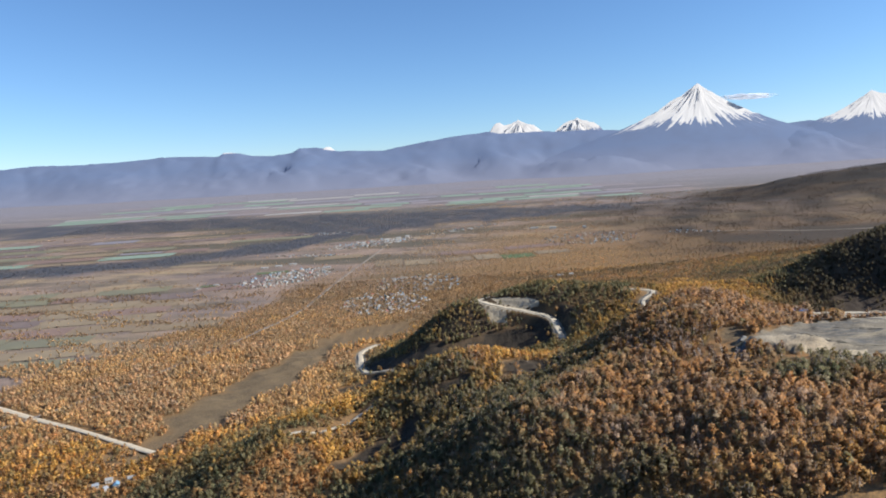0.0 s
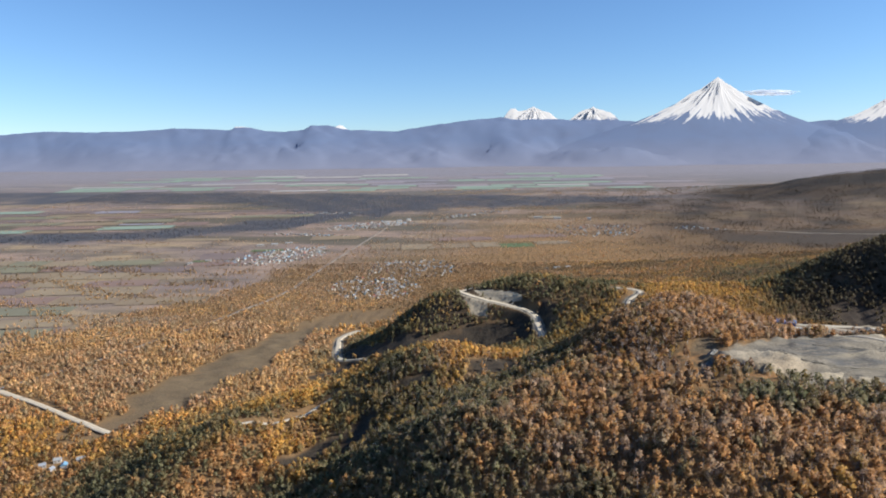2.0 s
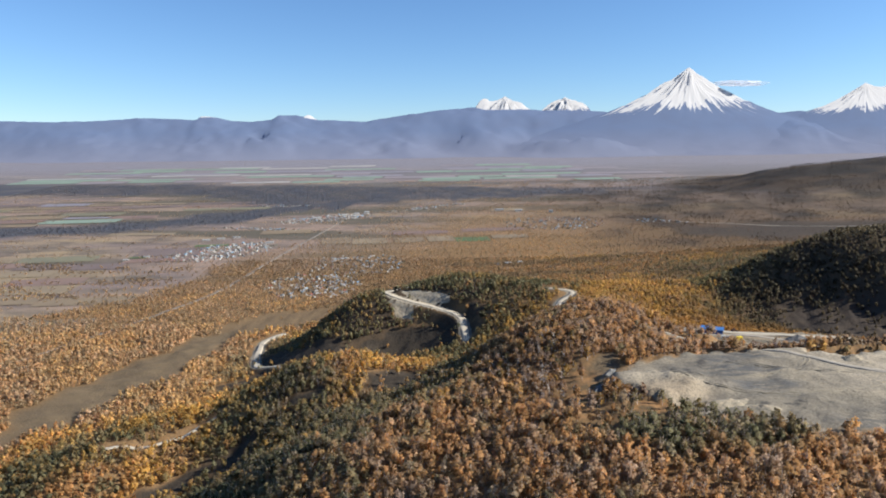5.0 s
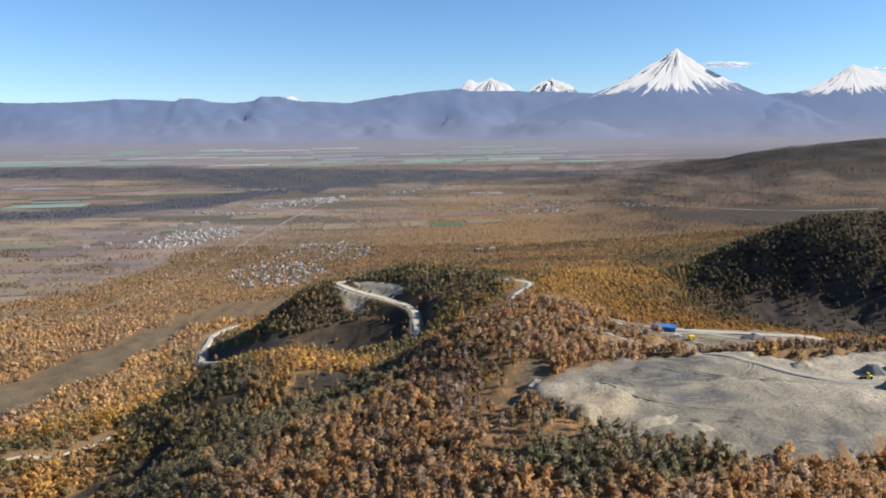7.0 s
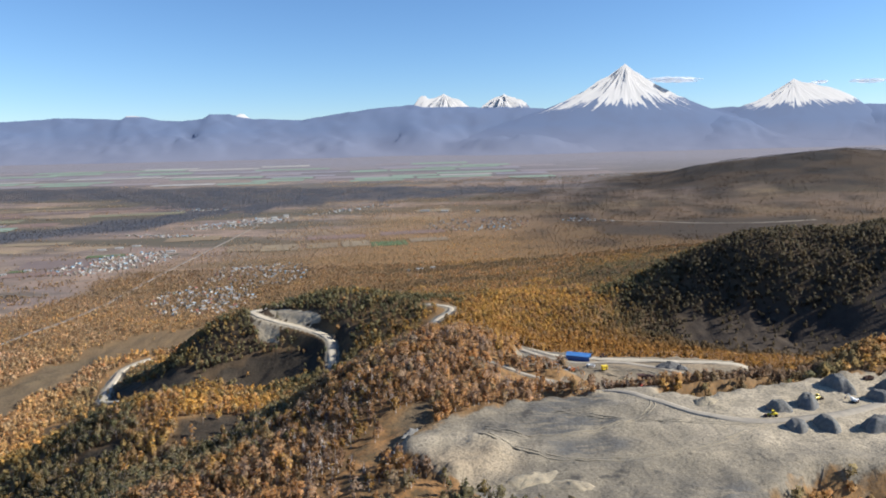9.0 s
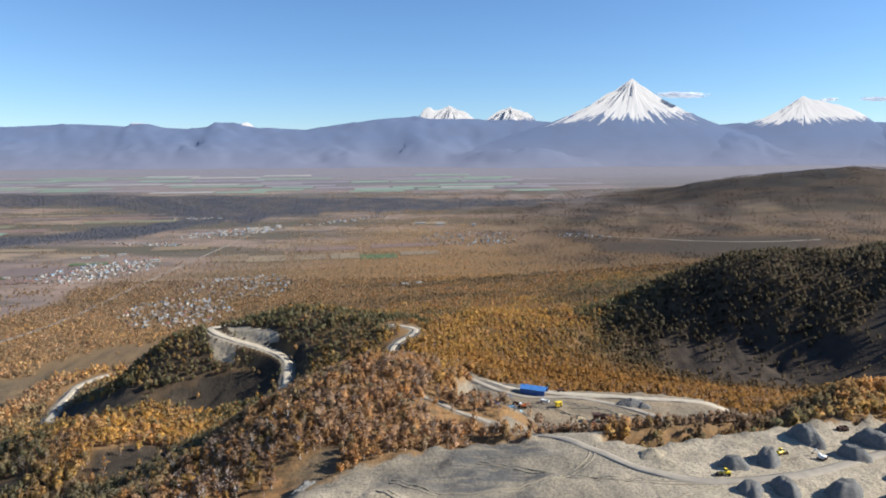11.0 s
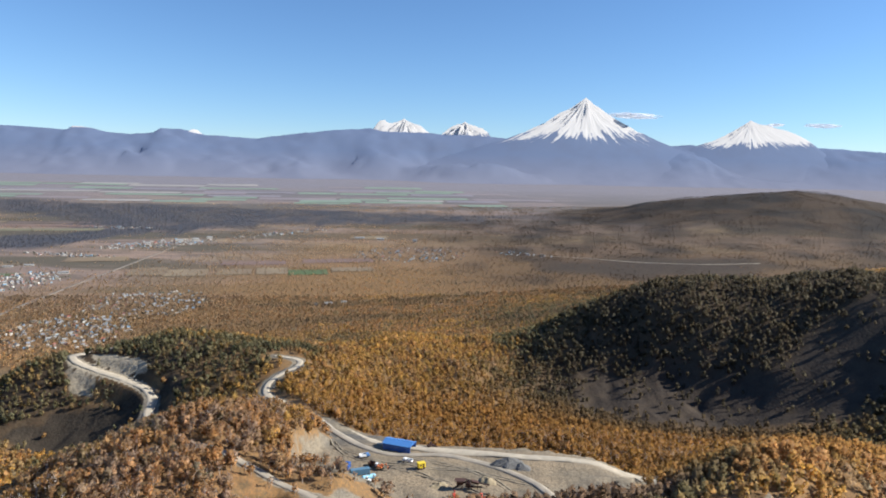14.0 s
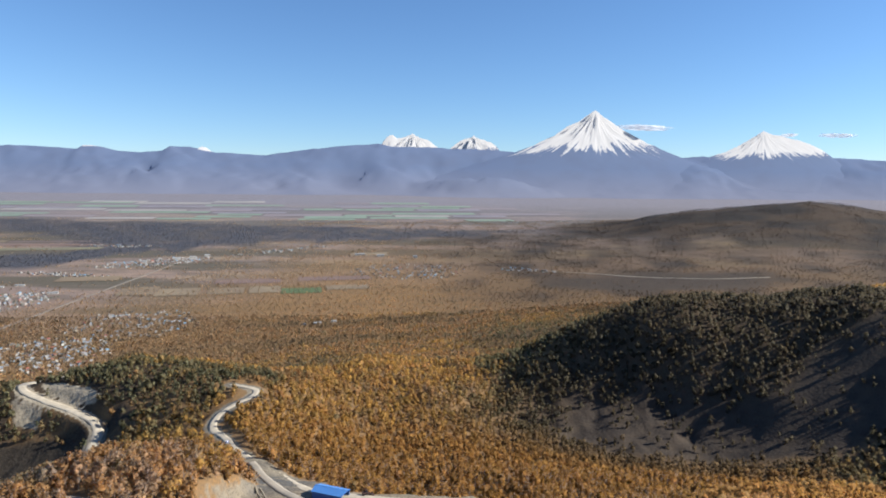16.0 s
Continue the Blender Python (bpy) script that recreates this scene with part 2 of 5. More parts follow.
def natural(x, y):
    near = smooth(1500, 700, y) * smooth(-400, -200, x)
    z = terrain(x, y) + near * (2.2 * fbm(x, y, 95, 4, 3) + 0.9 * fbm(x, y, 22, 3, 4))
    z = z + 4 * blob(x, y, 560, 740, 260, 90, 0, 0.6) * fbm(x, y, 90, 3, 9)
    z = z + 6 * blob(x, y, 1650, 2300, 800, 300, 0, 0.6) * fbm(x, y, 330, 3, 10)
    q = np.maximum(quarry(x, y), blob(x, y, 290, 436, 78, 30, 0.22, 0.35))
    floor = -104.5 - 20 * smooth(402, 446, y - 0.1 * np.maximum(0, x - 268)) + 0.8 * fbm(x, y, 24, 3, 5) + 0.35 * fbm(x, y, 8, 2, 6)
    floor = floor + 4.2 * blob(x, y, 176, 347, 24, 17, 0.35, 0.22) * (0.85 + 0.3 * fbm(x, y, 9, 3, 15)) + 1.6 * blob(x, y, 205, 352, 14, 9, -0.4, 0.5)
    floor = floor + 15 * blob(x, y, 234, 450, 21, 17, 0.2, 0.7)
    cut = smooth(0.30, 0.72, q + 0.10 * np.abs(fbm(x, y, 11, 3, 16)) * smooth(0.95, 0.6, q))
    rim = 2.6 * np.exp(-((q - 0.45) / 0.16) ** 2) * (0.4 + fbm(x, y, 13, 3, 8)) * smooth(560, 520, y)
    return z + cut * (floor - z) * smooth(620, 540, y) + rim


def nearest_line(x, y, line):
    """Distance to a centre line and the index of its nearest sample."""
    d = np.full(x.shape, 1e9)
    k = np.zeros(x.shape, int)
    for i, (a, b) in enumerate(line):
        e = (x - a) ** 2 + (y - b) ** 2
        w = e < d
        d[w], k[w] = e[w], i
    return np.sqrt(d), k


BEDS = {}
for key, line in LINES.items():
    bed = natural(line[:, 0], line[:, 1])
    pad = np.concatenate([np.full(6, bed[0]), bed, np.full(6, bed[-1])])
    BEDS[key] = np.convolve(pad, np.ones(13) / 13, "valid")


def height(x, y):
    """Ground height with the benches of the roads cut in, and the distance to the nearest road's edge."""
    x, y = np.atleast_1d(np.asarray(x, float)), np.atleast_1d(np.asarray(y, float))
    z, edge = natural(x, y), np.full(x.shape, 1e9)
    for key, line in LINES.items():
        w = (x > line[:, 0].min() - 25) & (x < line[:, 0].max() + 25) & (y > line[:, 1].min() - 25) & (y < line[:, 1].max() + 25)
        if not w.any():
            continue
        d, k = nearest_line(x[w], y[w], line)
        half = ROADS[key][0] / 2 - 1.6 * (key == "ridge_track")
        f = 1 - smooth(half + 2.5, half + 8, d)
        z[w] = z[w] + f * (BEDS[key][k] - z[w])
        edge[w] = np.minimum(edge[w], d - half)
    return z, edge


def fast_mesh(name, verts, faces, mats=(), smooth_shade=False, attrs=None):
    """A mesh from arrays of corners and of equal-sided faces."""
    me = bpy.data.meshes.new(name)
    faces = np.ascontiguousarray(faces, np.int32)
    n, k = faces.shape
    me.vertices.add(len(verts))
    me.vertices.foreach_set("co", np.ascontiguousarray(verts, np.float32).ravel())
    me.loops.add(n * k)
    me.loops.foreach_set("vertex_index", faces.ravel())
    me.polygons.add(n)
    me.polygons.foreach_set("loop_start", np.arange(0, n * k, k, dtype=np.int32))
    me.polygons.foreach_set("use_smooth", np.full(n, smooth_shade))
    for m in mats:
        me.materials.append(m)
    for key, val in (attrs or {}).items():
        if val.ndim == 1:
            me.attributes.new(key, "FLOAT", "POINT").data.foreach_set("value", val.astype(np.float32))
        else:
            rgba = np.ones((len(val), 4), np.float32)
            rgba[:, :3] = val
            me.attributes.new(key, "FLOAT_COLOR", "POINT").data.foreach_set("color", rgba.ravel())
    me.update(calc_edges=True)
    return me


def grid_faces(nu, nv, wrap=False):
    i, j = np.meshgrid(np.arange(nu if wrap else nu - 1), np.arange(nv - 1), indexing="ij")
    a, b = i * nv + j, ((i + 1) % nu) * nv + j
    return np.stack([a, b, b + 1, a + 1], -1).reshape(-1, 4)


def axis(lo, hi, step, low_end, high_end, grow=1.07):
    """Grid lines: even between lo and hi, wider and wider beyond."""
    out = list(np.arange(lo, hi + step, step))
    s = step
    while out[-1] < high_end:
        s = min(s * grow, 90)
        out.append(out[-1] + s)
    s = step
    while out[0] > low_end:
        s = min(s * grow, 120)
        out.insert(0, out[0] - s)
    return np.array(out)


gx, gy = np.meshgrid(axis(-150, 480, 2.6, -4600, 4600), axis(285, 790, 2.6, -4300, 4500), indexing="ij")
ground_z, ground_edge = height(gx.ravel(), gy.ravel())


# where the forest of the plain gives way to fields: y and x of the border
EDGE_Y, EDGE_X = (600, 774, 917, 977, 1054, 1279, 1485, 1700), (-520, -471, -412, -356, -306, -237, -151, -60)


def open_west(x, y):
    """The open farmland beyond the border of the forest."""
    return smooth(10, -40, x - np.interp(y, EDGE_Y, EDGE_X) + 28 * fbm(x, y, 120, 4, 46)) * smooth(600, 740, y)


def meadow(x, y):
    """Dry grassland on the plain, without trees."""
    u, v = x + 14 * fbm(x, y, 90, 3, 71), y + 14 * fbm(x, y, 90, 3, 72)
    m = blob(u, v, -207, 700, 185, 30, 1.21, 0.25) * smooth(930, 880, y)
    m = np.maximum(m, 0.75 * blob(u, v, -115, 880, 80, 42, 0.6, 0.5))
    m = np.maximum(m, blob(x, y, 165, 375, 8, 30, -0.35))
    return m


def sandy(x, y):
    """Cream sand and fresh spoil on the quarry floor."""
    u, v = x + 6 * fbm(x, y, 30, 3, 81), y + 6 * fbm(x, y, 30, 3, 82)
    m = np.maximum(blob(u, v, 340, 374, 74, 36, 0.12, 0.4), 0.7 * blob(u, v, 182, 350, 28, 17, 0.3, 0.4))
    m = np.maximum(m, 0.7 * blob(u, v, 270, 402, 40, 16, -0.7, 0.5))
    return np.maximum(m, blob(x, y, 66, 714, 46, 20, -0.5))


def earthy(x, y):
    """Trodden tan earth of the yard below the quarry."""
    return np.maximum(blob(x, y, 292, 484, 62, 28, -0.1, 0.4), 0.7 * blob(x, y, 178, 338, 26, 12, 0.3, 0.5))


def sward(x, y):
    """Rusty grass with few trees along the quarry's edge."""
    u, v = x + 4 * fbm(x, y, 25, 3, 83), y + 4 * fbm(x, y, 25, 3, 84)
    m = np.maximum(blob(u, v, 152, 360, 9, 36, -0.2, 0.4), blob(u, v, 165, 322, 24, 10, 0.3, 0.4))
    m = np.maximum(m, blob(u, v, 222, 430, 22, 8, -0.5, 0.4))
    return np.maximum(m, 0.8 * blob(u, v, 300, 512, 70, 6, -0.25, 0.4))


def scrub(x, y):
    """Dark low scrub in the hollows of the hills."""
    u, v = x + 5 * fbm(x, y, 40, 3, 73), y + 5 * fbm(x, y, 40, 3, 74)
    m = blob(u, v, 66, 672, 62, 17, -0.12)
    m = np.maximum(m, blob(u, v, -35, 684, 50, 15, -0.35))
    m = np.maximum(m, blob(u, v, 45, 590, 45, 9, 0.35))
    m = np.maximum(m, blob(u, v, -32, 440, 30, 9, 1.3))
    m = np.maximum(m, blob(u, v, 118, 684, 13, 8, -0.35))
    m = np.maximum(m, blob(u, v, -95, 665, 26, 12, 0.6))
    m = np.maximum(m, blob(u, v, -82, 715, 20, 26, 0.2))
    m = np.maximum(m, blob(u, v, 60, 496, 26, 17, 0.75))
    m = np.maximum(m, blob(u, v, -60, 432, 26, 9, 0.7))
    m = np.maximum(m, blob(u, v, 5, 484, 14, 7, 0.3))
    return m


def heather(x, y):
    """Dark heather on the eastern hill's flank and a far flat, shade painted in."""
    u, v = x + 9 * fbm(x, y, 60, 3, 75), y + 9 * fbm(x, y, 60, 3, 76)
    return np.maximum(np.maximum(blob(u, v, 632, 655, 118, 42, 0.10, 0.3), blob(u, v, 505, 676, 105, 36, -0.45, 0.3)), 0.95 * blob(u, v, 850, 1510, 250, 105, 0.15))


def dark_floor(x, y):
    """Shade under woods facing away from the sun, painted dark; also the bank's brush."""
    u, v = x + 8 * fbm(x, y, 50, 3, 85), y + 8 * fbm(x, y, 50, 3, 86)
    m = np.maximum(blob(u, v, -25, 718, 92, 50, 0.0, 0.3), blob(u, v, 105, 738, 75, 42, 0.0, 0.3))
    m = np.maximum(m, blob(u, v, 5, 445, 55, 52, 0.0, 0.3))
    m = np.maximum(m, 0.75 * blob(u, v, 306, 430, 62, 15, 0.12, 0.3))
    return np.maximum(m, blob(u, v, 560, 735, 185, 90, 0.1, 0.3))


def riverside(x, y):
    """The dark belt of river woods that winds across the plain."""
    u, v = x + 50 * fbm(x, y, 400, 3, 61), y + 40 * fbm(x, y, 220, 4, 62)
    near_bank = np.interp(u, (-1300, -700, -480, -280, -60, 200, 700), (2360, 2300, 2020, 1975, 2080, 2130, 2290))
    far_bank = np.interp(u, (-1700, -750, 100, 700), (2760, 2640, 2480, 2390))
    m = smooth(-25, 25, v - near_bank) * smooth(25, -25, v - far_bank) * smooth(1000, 600, u)
    m = m * (0.72 + 0.28 * smooth(-0.5, 0.1, fbm(x, y * 2.2, 170, 3, 63)))
    m = np.maximum(m, smooth(85, 55, nearest_line(u, v, RIVER)[0]))
    return m


def upland(x, y):
    """Far hill, its shade put into a dark colour, and the plain before it."""
    m = smooth(0.10, 0.45, blob(x, y, 1700, 2330, 760, 330, 0.0, 0.5)) * smooth(2750, 2600, y)
    return np.maximum(m, (0.5 + 0.45 * smooth(-0.25, 0.45, fbm(x, y * 1.8, 260, 4, 78))) * smooth(250, 650, x + 60 * fbm(x, y, 200, 3, 77)) * smooth(1150, 1400, y) * smooth(2400, 2200, y))


RIVER = spline([(-1500, 1540), (-1200, 1570), (-926, 1600), (-695, 1650), (-475, 1790), (-300, 1960), (-59, 2132)], 40.0)
flat_x, flat_y = gx.ravel(), gy.ravel()
# scrub also carries the shade painted under the flank woods
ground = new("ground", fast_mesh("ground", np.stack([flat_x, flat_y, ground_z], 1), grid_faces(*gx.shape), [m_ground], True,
             {"bare": np.maximum(quarry(flat_x, flat_y) * (1 - bank(flat_x, flat_y)), 0.85 * smooth(4.5, 1.0, ground_edge) * (flat_y > 640) + 0.75 * smooth(4, 1, ground_edge) * (flat_y <= 640)), "meadow": meadow(flat_x, flat_y), "scrub": np.maximum(scrub(flat_x, flat_y), 0.85 * dark_floor(flat_x, flat_y)), "heather": heather(flat_x, flat_y), "riverside": riverside(flat_x, flat_y), "sand": sandy(flat_x, flat_y), "earth": earthy(flat_x, flat_y), "sward": sward(flat_x, flat_y), "upland": upland(flat_x, flat_y), "hazy_heath": np.maximum(smooth(0, 1, (flat_y - 900 - 350 * smooth(-150, 250, flat_x)) / (700 + 350 * smooth(-150, 250, flat_x))), open_west(flat_x, flat_y))}))
tagged(ground, "autumn ground of leaf litter, dry grass and grey quarry gravel", "ground", kind="structure")


def ribbon(name, line, z, width, mat, label, lift=0.5):
    """A road surface: a crowned strip with worn, uneven edges and a thickness."""
    d = np.gradient(line, axis=0)
    d /= np.linalg.norm(d, axis=1)[:, None]
    side = np.stack([d[:, 1], -d[:, 0]], 1)
    r = np.random.RandomState(len(line))
    cols = []
    for k, (f, dz) in enumerate(((-1.04, -0.5), (-1, 0), (-0.35, 0.08), (0.35, 0.08), (1, 0), (1.04, -0.5))):
        wob = 1 + 0.10 * np.convolve(r.randn(len(line) + 8), np.ones(9) / 3, "valid") * (abs(f) > 0.9)
        xy = line + side * (f * width / 2 * wob)[:, None]
        cols.append(np.column_stack([xy, z + lift + dz]))
    v = np.stack(cols, 1).reshape(-1, 3)
    ob = new(name, fast_mesh(name, v, grid_faces(len(line), 6)[:, ::-1], [mat], True))
    return tagged(ob, label, "road", kind="structure")


for key, line in LINES.items():
    ribbon(key, line, BEDS[key], ROADS[key][0], m_track if key in ("ridge_track", "quarry_road", "yard_road") else m_road,
           "pale dusty gravel road cut into the hillside" if "hill" in key or "saddle" in key else "pale dusty gravel track through the quarry land",
           0.5 if "hill" in key or "loop" in key else 0.25)


def plain_road(name, points, width, mat, label):
    line = spline(points, 14.0)
    return ribbon(name, line, height(line[:, 0], line[:, 1])[0] + 0.5, width, mat, label, 0.3)


plain_road("valley_road", [(-520, 700), (-407, 632), (-356, 604), (-298, 568), (-252, 540)], 6, m_road, "pale gravel road across the wooded plain")
plain_road("forest_track", [(-116, 462), (-106, 466), (-94, 467), (-82, 476), (-69, 490), (-60, 500)], 3, m_road, "narrow dirt track at the foot of the hill")
plain_road("highway", [(-440, 600), (-372, 702), (-350, 745), (-260, 950), (-232, 1067), (-209, 1300), (-190, 1450), (-166, 1648), (-150, 1800)], 4, m_asphalt, "straight grey highway through the autumn forest")
plain_road("far_road", [(640, 1640), (739, 1602), (830, 1560), (960, 1540), (1100, 1560)], 5, m_track, "thin pale road over a dark meadow")

HIGHWAY = spline([(-440, 600), (-372, 702), (-350, 745), (-260, 950), (-232, 1067), (-209, 1300), (-190, 1450), (-166, 1648)], 10.0)
FOREST_TRACK = spline([(-116, 462), (-106, 466), (-94, 467), (-82, 476), (-69, 490), (-60, 500)], 4.0)
VALLEY = spline([(-520, 700), (-407, 632), (-356, 604), (-298, 568), (-252, 540)], 6.0)

# wheel tracks over the quarry floor and the yard
for points in ([(196, 372), (215, 362), (240, 366), (262, 380), (270, 396)], [(190, 360), (214, 345), (246, 342), (280, 352), (306, 366)], [(225, 385), (250, 374), (283, 366), (318, 364)],
               [(236, 520), (246, 500), (262, 488), (282, 474), (300, 458)], [(240, 508), (256, 494), (276, 486), (300, 478), (326, 462)], [(272, 496), (290, 486), (304, 474), (312, 460)]):
    line = spline(points, 3.0)
    for off in (-0.9, 0.9):
        d = np.gradient(line, axis=0)
        d /= np.linalg.norm(d, axis=1)[:, None]
        side = line + off * np.stack([d[:, 1], -d[:, 0]], 1)
        ribbon("wheel_track", side, height(side[:, 0], side[:, 1])[0], 0.6, m_rut, "faint pale wheel track over bare ground", 0.10)

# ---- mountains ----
m_range, n, l, p = material("haze_painted_slopes", 1.0, 0.0)
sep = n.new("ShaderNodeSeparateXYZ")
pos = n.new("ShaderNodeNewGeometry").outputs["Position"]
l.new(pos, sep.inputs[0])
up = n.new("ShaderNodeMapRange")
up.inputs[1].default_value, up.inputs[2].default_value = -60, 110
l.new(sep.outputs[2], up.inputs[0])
# haze put into the slopes' colour: lilac at the foot, blue above
hazy_rock = mixer(n, l, up.outputs[0], (0.200, 0.206, 0.258), (0.140, 0.174, 0.262))
hazy_rock = mixer(n, l, grain(n, l, 0.006, 0.45, 1.3, 7, pos, (1.0, 0.7, 2.0)), hazy_rock, (0.125, 0.14, 0.20))
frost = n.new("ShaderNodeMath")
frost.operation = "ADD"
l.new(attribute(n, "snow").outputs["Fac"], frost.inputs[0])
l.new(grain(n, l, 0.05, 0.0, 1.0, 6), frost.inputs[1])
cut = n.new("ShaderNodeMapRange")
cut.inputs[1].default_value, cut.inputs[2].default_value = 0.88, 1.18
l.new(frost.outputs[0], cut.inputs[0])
l.new(mixer(n, l, cut.outputs[0], hazy_rock, (0.58, 0.555, 0.53)), p.inputs["Base Color"])


def soften(nrm, share):
    """Turns a far slope's normals towards the sky, evening its shading as haze would."""
    nrm = nrm.reshape(-1, 3) * (1 - share) + np.array((0, 0, share))
    return nrm / np.linalg.norm(nrm, axis=1)[:, None]


def corner_normals(me):
    nrm = np.empty(len(me.vertices) * 3, np.float32)
    me.vertex_normals.foreach_get("vector", nrm)
    return nrm


def cone(name, x, y, skirt, skirt_size, top, size, power, snow_line, label, seed, gully=0.1, extra=(), flat=0.42):
    """A volcano: a steep ribbed cone on a broad skirt, its snowfield a mesh of its own."""
    k = 1.09
    x, y, skirt, skirt_size, top, size, snow_line = 150 + k * (x - 150), 120 + k * (y - 120), k * skirt, k * skirt_size, k * top, k * size, k * snow_line
    extra = [(150 + k * (a - 150), 120 + k * (b - 120), k * c, k * d) for a, b, c, d in extra]
    na, nr = 360, 54
    reach = 1.7 * skirt_size
    a, r = np.meshgrid(np.arange(na) / na * 2 * math.pi, (np.arange(nr) / (nr - 1)) ** 1.7 * reach, indexing="ij")
    px, py = x + r * np.cos(a), y + flat * r * np.sin(a)
    rs = np.random.RandomState(seed)
    ribs = 0.0
    for f in (5, 9, 14, 23, 37, 61, 83):
        ribs = ribs + np.abs(np.sin(f * a / 2 + rs.uniform(0, 6) + 1.2 * np.sin(r / size * rs.uniform(1, 3) + a * 2 + rs.uniform(0, 6)))) / f ** 0.45
    ribs = ribs / 1.35 - 0.78 + 0.22 * fbm(px, py * 2, size * 0.5, 4, seed)
    z = -120 + (skirt + 120) * np.exp(-(r / skirt_size) ** 2) + (top - skirt) * np.exp(-(r / size) ** power)
    z = z - (top - skirt) * gully * ribs * smooth(0.02, 0.4, r / size) * smooth(2.6, 0.8, r / size)
    for ex, ey, er, eh in extra:
        z = z + eh * np.exp(-((px - ex) ** 2 + ((py - ey) / flat) ** 2) / (2 * er * er))
    z = z - 60 * smooth(0.8 * reach, reach, r)
    streak = 0.0
    for f in (31, 47, 71, 97, 131):
        streak = streak + np.sin(f * a + rs.uniform(0, 6) + 1.5 * np.sin(r / size * rs.uniform(1, 3) + rs.uniform(0, 6))) / 5
    streak = streak * smooth(0.15, 0.9, r / size)
    snow = (0.80 + (z - snow_line) / (0.30 * (top - skirt)) + 0.8 * ribs + 0.75 * streak - 0.28 * np.cos(a) * smooth(0.5, 1.5, r / size)).ravel()
    snow = np.clip(snow, 0, 2)
    v, f = np.stack([px, py, z], -1).reshape(-1, 3), grid_faces(na, nr, True)[:, ::-1]
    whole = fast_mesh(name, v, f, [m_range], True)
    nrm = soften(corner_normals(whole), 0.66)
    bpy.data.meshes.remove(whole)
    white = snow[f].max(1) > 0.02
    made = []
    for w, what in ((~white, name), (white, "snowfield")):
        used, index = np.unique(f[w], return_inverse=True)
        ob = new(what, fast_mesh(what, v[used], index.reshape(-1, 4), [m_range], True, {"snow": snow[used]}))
        ob.data.normals_split_custom_set_from_vertices(nrm[used])
        made.append(ob)
    made[1].parent = made[0]
    tagged(made[1], "streaked white snow on the upper cone")
    return tagged(made[0], label, "mountain", "snowy peaks")


cone("volcano", 1447, 3850, 192, 1150, 424, 262, 1.1, 240, "tall snow-covered volcano cone with haze-blue foot slopes", 5, 0.12, (), 0.2)
cone("volcano", 2443, 3890, 178, 950, 327, 205, 1.1, 212, "broad snow-capped volcano with a flat shoulder", 8, 0.10, ((2740, 3890, 130, 76), (2570, 3890, 60, 14)), 0.2)
cone("mountain", 459, 4070, 190, 440, 298, 178, 0.92, 222, "jagged snowy mountain with two summits", 12, 0.26, ((318, 4065, 26, 56), (357, 4065, 22, 26), (252, 4065, 40, 30), (552, 4065, 32, 22)), 0.3)
cone("mountain", 812, 4080, 188, 420, 290, 140, 0.92, 224, "small pointed mountain streaked with snow", 15, 0.28, ((918, 4080, 40, 34), (719, 4080, 40, 24)), 0.3)

CREST = [(-4300, 150), (-3400, 168), (-2800, 160), (-2420, 182), (-2180, 177), (-1938, 177), (-1734, 184), (-1662, 194), (-1592, 193), (-1453, 183), (-1309, 178), (-1285, 197), (-1208, 192), (-1123, 170), (-993, 163), (-875, 175), (-837, 199), (-741, 197), (-654, 169), (-491, 164), (-340, 160), (-189, 180), (25, 208), (148, 221), (272, 230), (334, 213), (617, 212), (1016, 196), (1098, 176), (1250, 150), (1800, 160), (1957, 175), (2120, 186), (2266, 172), (2405, 170), (2717, 182), (3034, 190), (3242, 176), (4300, 150)]
# foothills before the range: x, y, radii, height
FOOTHILLS = [(1180, 3700, 120, 50, 50), (1420, 3730, 130, 55, 60), (1640, 3720, 120, 50, 44), (2080, 3720, 160, 55, 50), (300, 3720, 150, 55, 60), (560, 3660, 120, 50, 56), (700, 3600, 150, 45, 74), (860, 3590, 120, 42, 62), (1010, 3610, 140, 45, 66), (1250, 3650, 150, 50, 46), (1500, 3640, 190, 60, 40), (1850, 3650, 220, 60, 36), (2330, 3660, 260, 60, 40), (-120, 3700, 200, 60, 46), (-520, 3690, 260, 55, 40), (-900, 3700, 160, 60, 52), (-1300, 3680, 230, 55, 44), (-1750, 3690, 260, 60, 50)]
rx, ry = np.meshgrid(np.arange(-4200, 4250, 20.0), np.arange(3480, 4300, 13.0), indexing="ij")
mx, my = 150 + 1.09 * (rx - 150), 120 + 1.09 * (ry - 120)
top = 1.09 * np.interp(rx, [c[0] for c in CREST], [c[1] for c in CREST])
toe = ry + 60 * fbm(rx, ry * 0.3, 1100, 2, 23) * smooth(3960, 3700, ry)
rise = (0.30 * smooth(3560, 3860, toe) + 0.70 * smooth(3660, 3985, toe)) * (1 - 0.75 * smooth(4000, 4280, ry))
ridge = (1 - fbm(rx + 0.6 * ry, ry, 520, 3, 21) ** 2) * 0.6 + 0.4 * (1 - np.abs(fbm(rx - 0.5 * ry, ry, 190, 3, 22)))
foot = terrain(mx, my) - 4
zz = foot + (top - foot) * rise * (0.985 + 0.03 * ridge) + 20 * (ridge - 0.62) * smooth(0.03, 0.4, rise) * smooth(3990, 3930, ry)
for bx, by, br, bw, bh in FOOTHILLS:
    zz = zz + 0.9 * bh * np.exp(-((rx - bx + 0.5 * (ry - by)) / br) ** 2 - ((ry - by) / (1.3 * bw)) ** 2) * (0.4 + 0.8 * ridge)
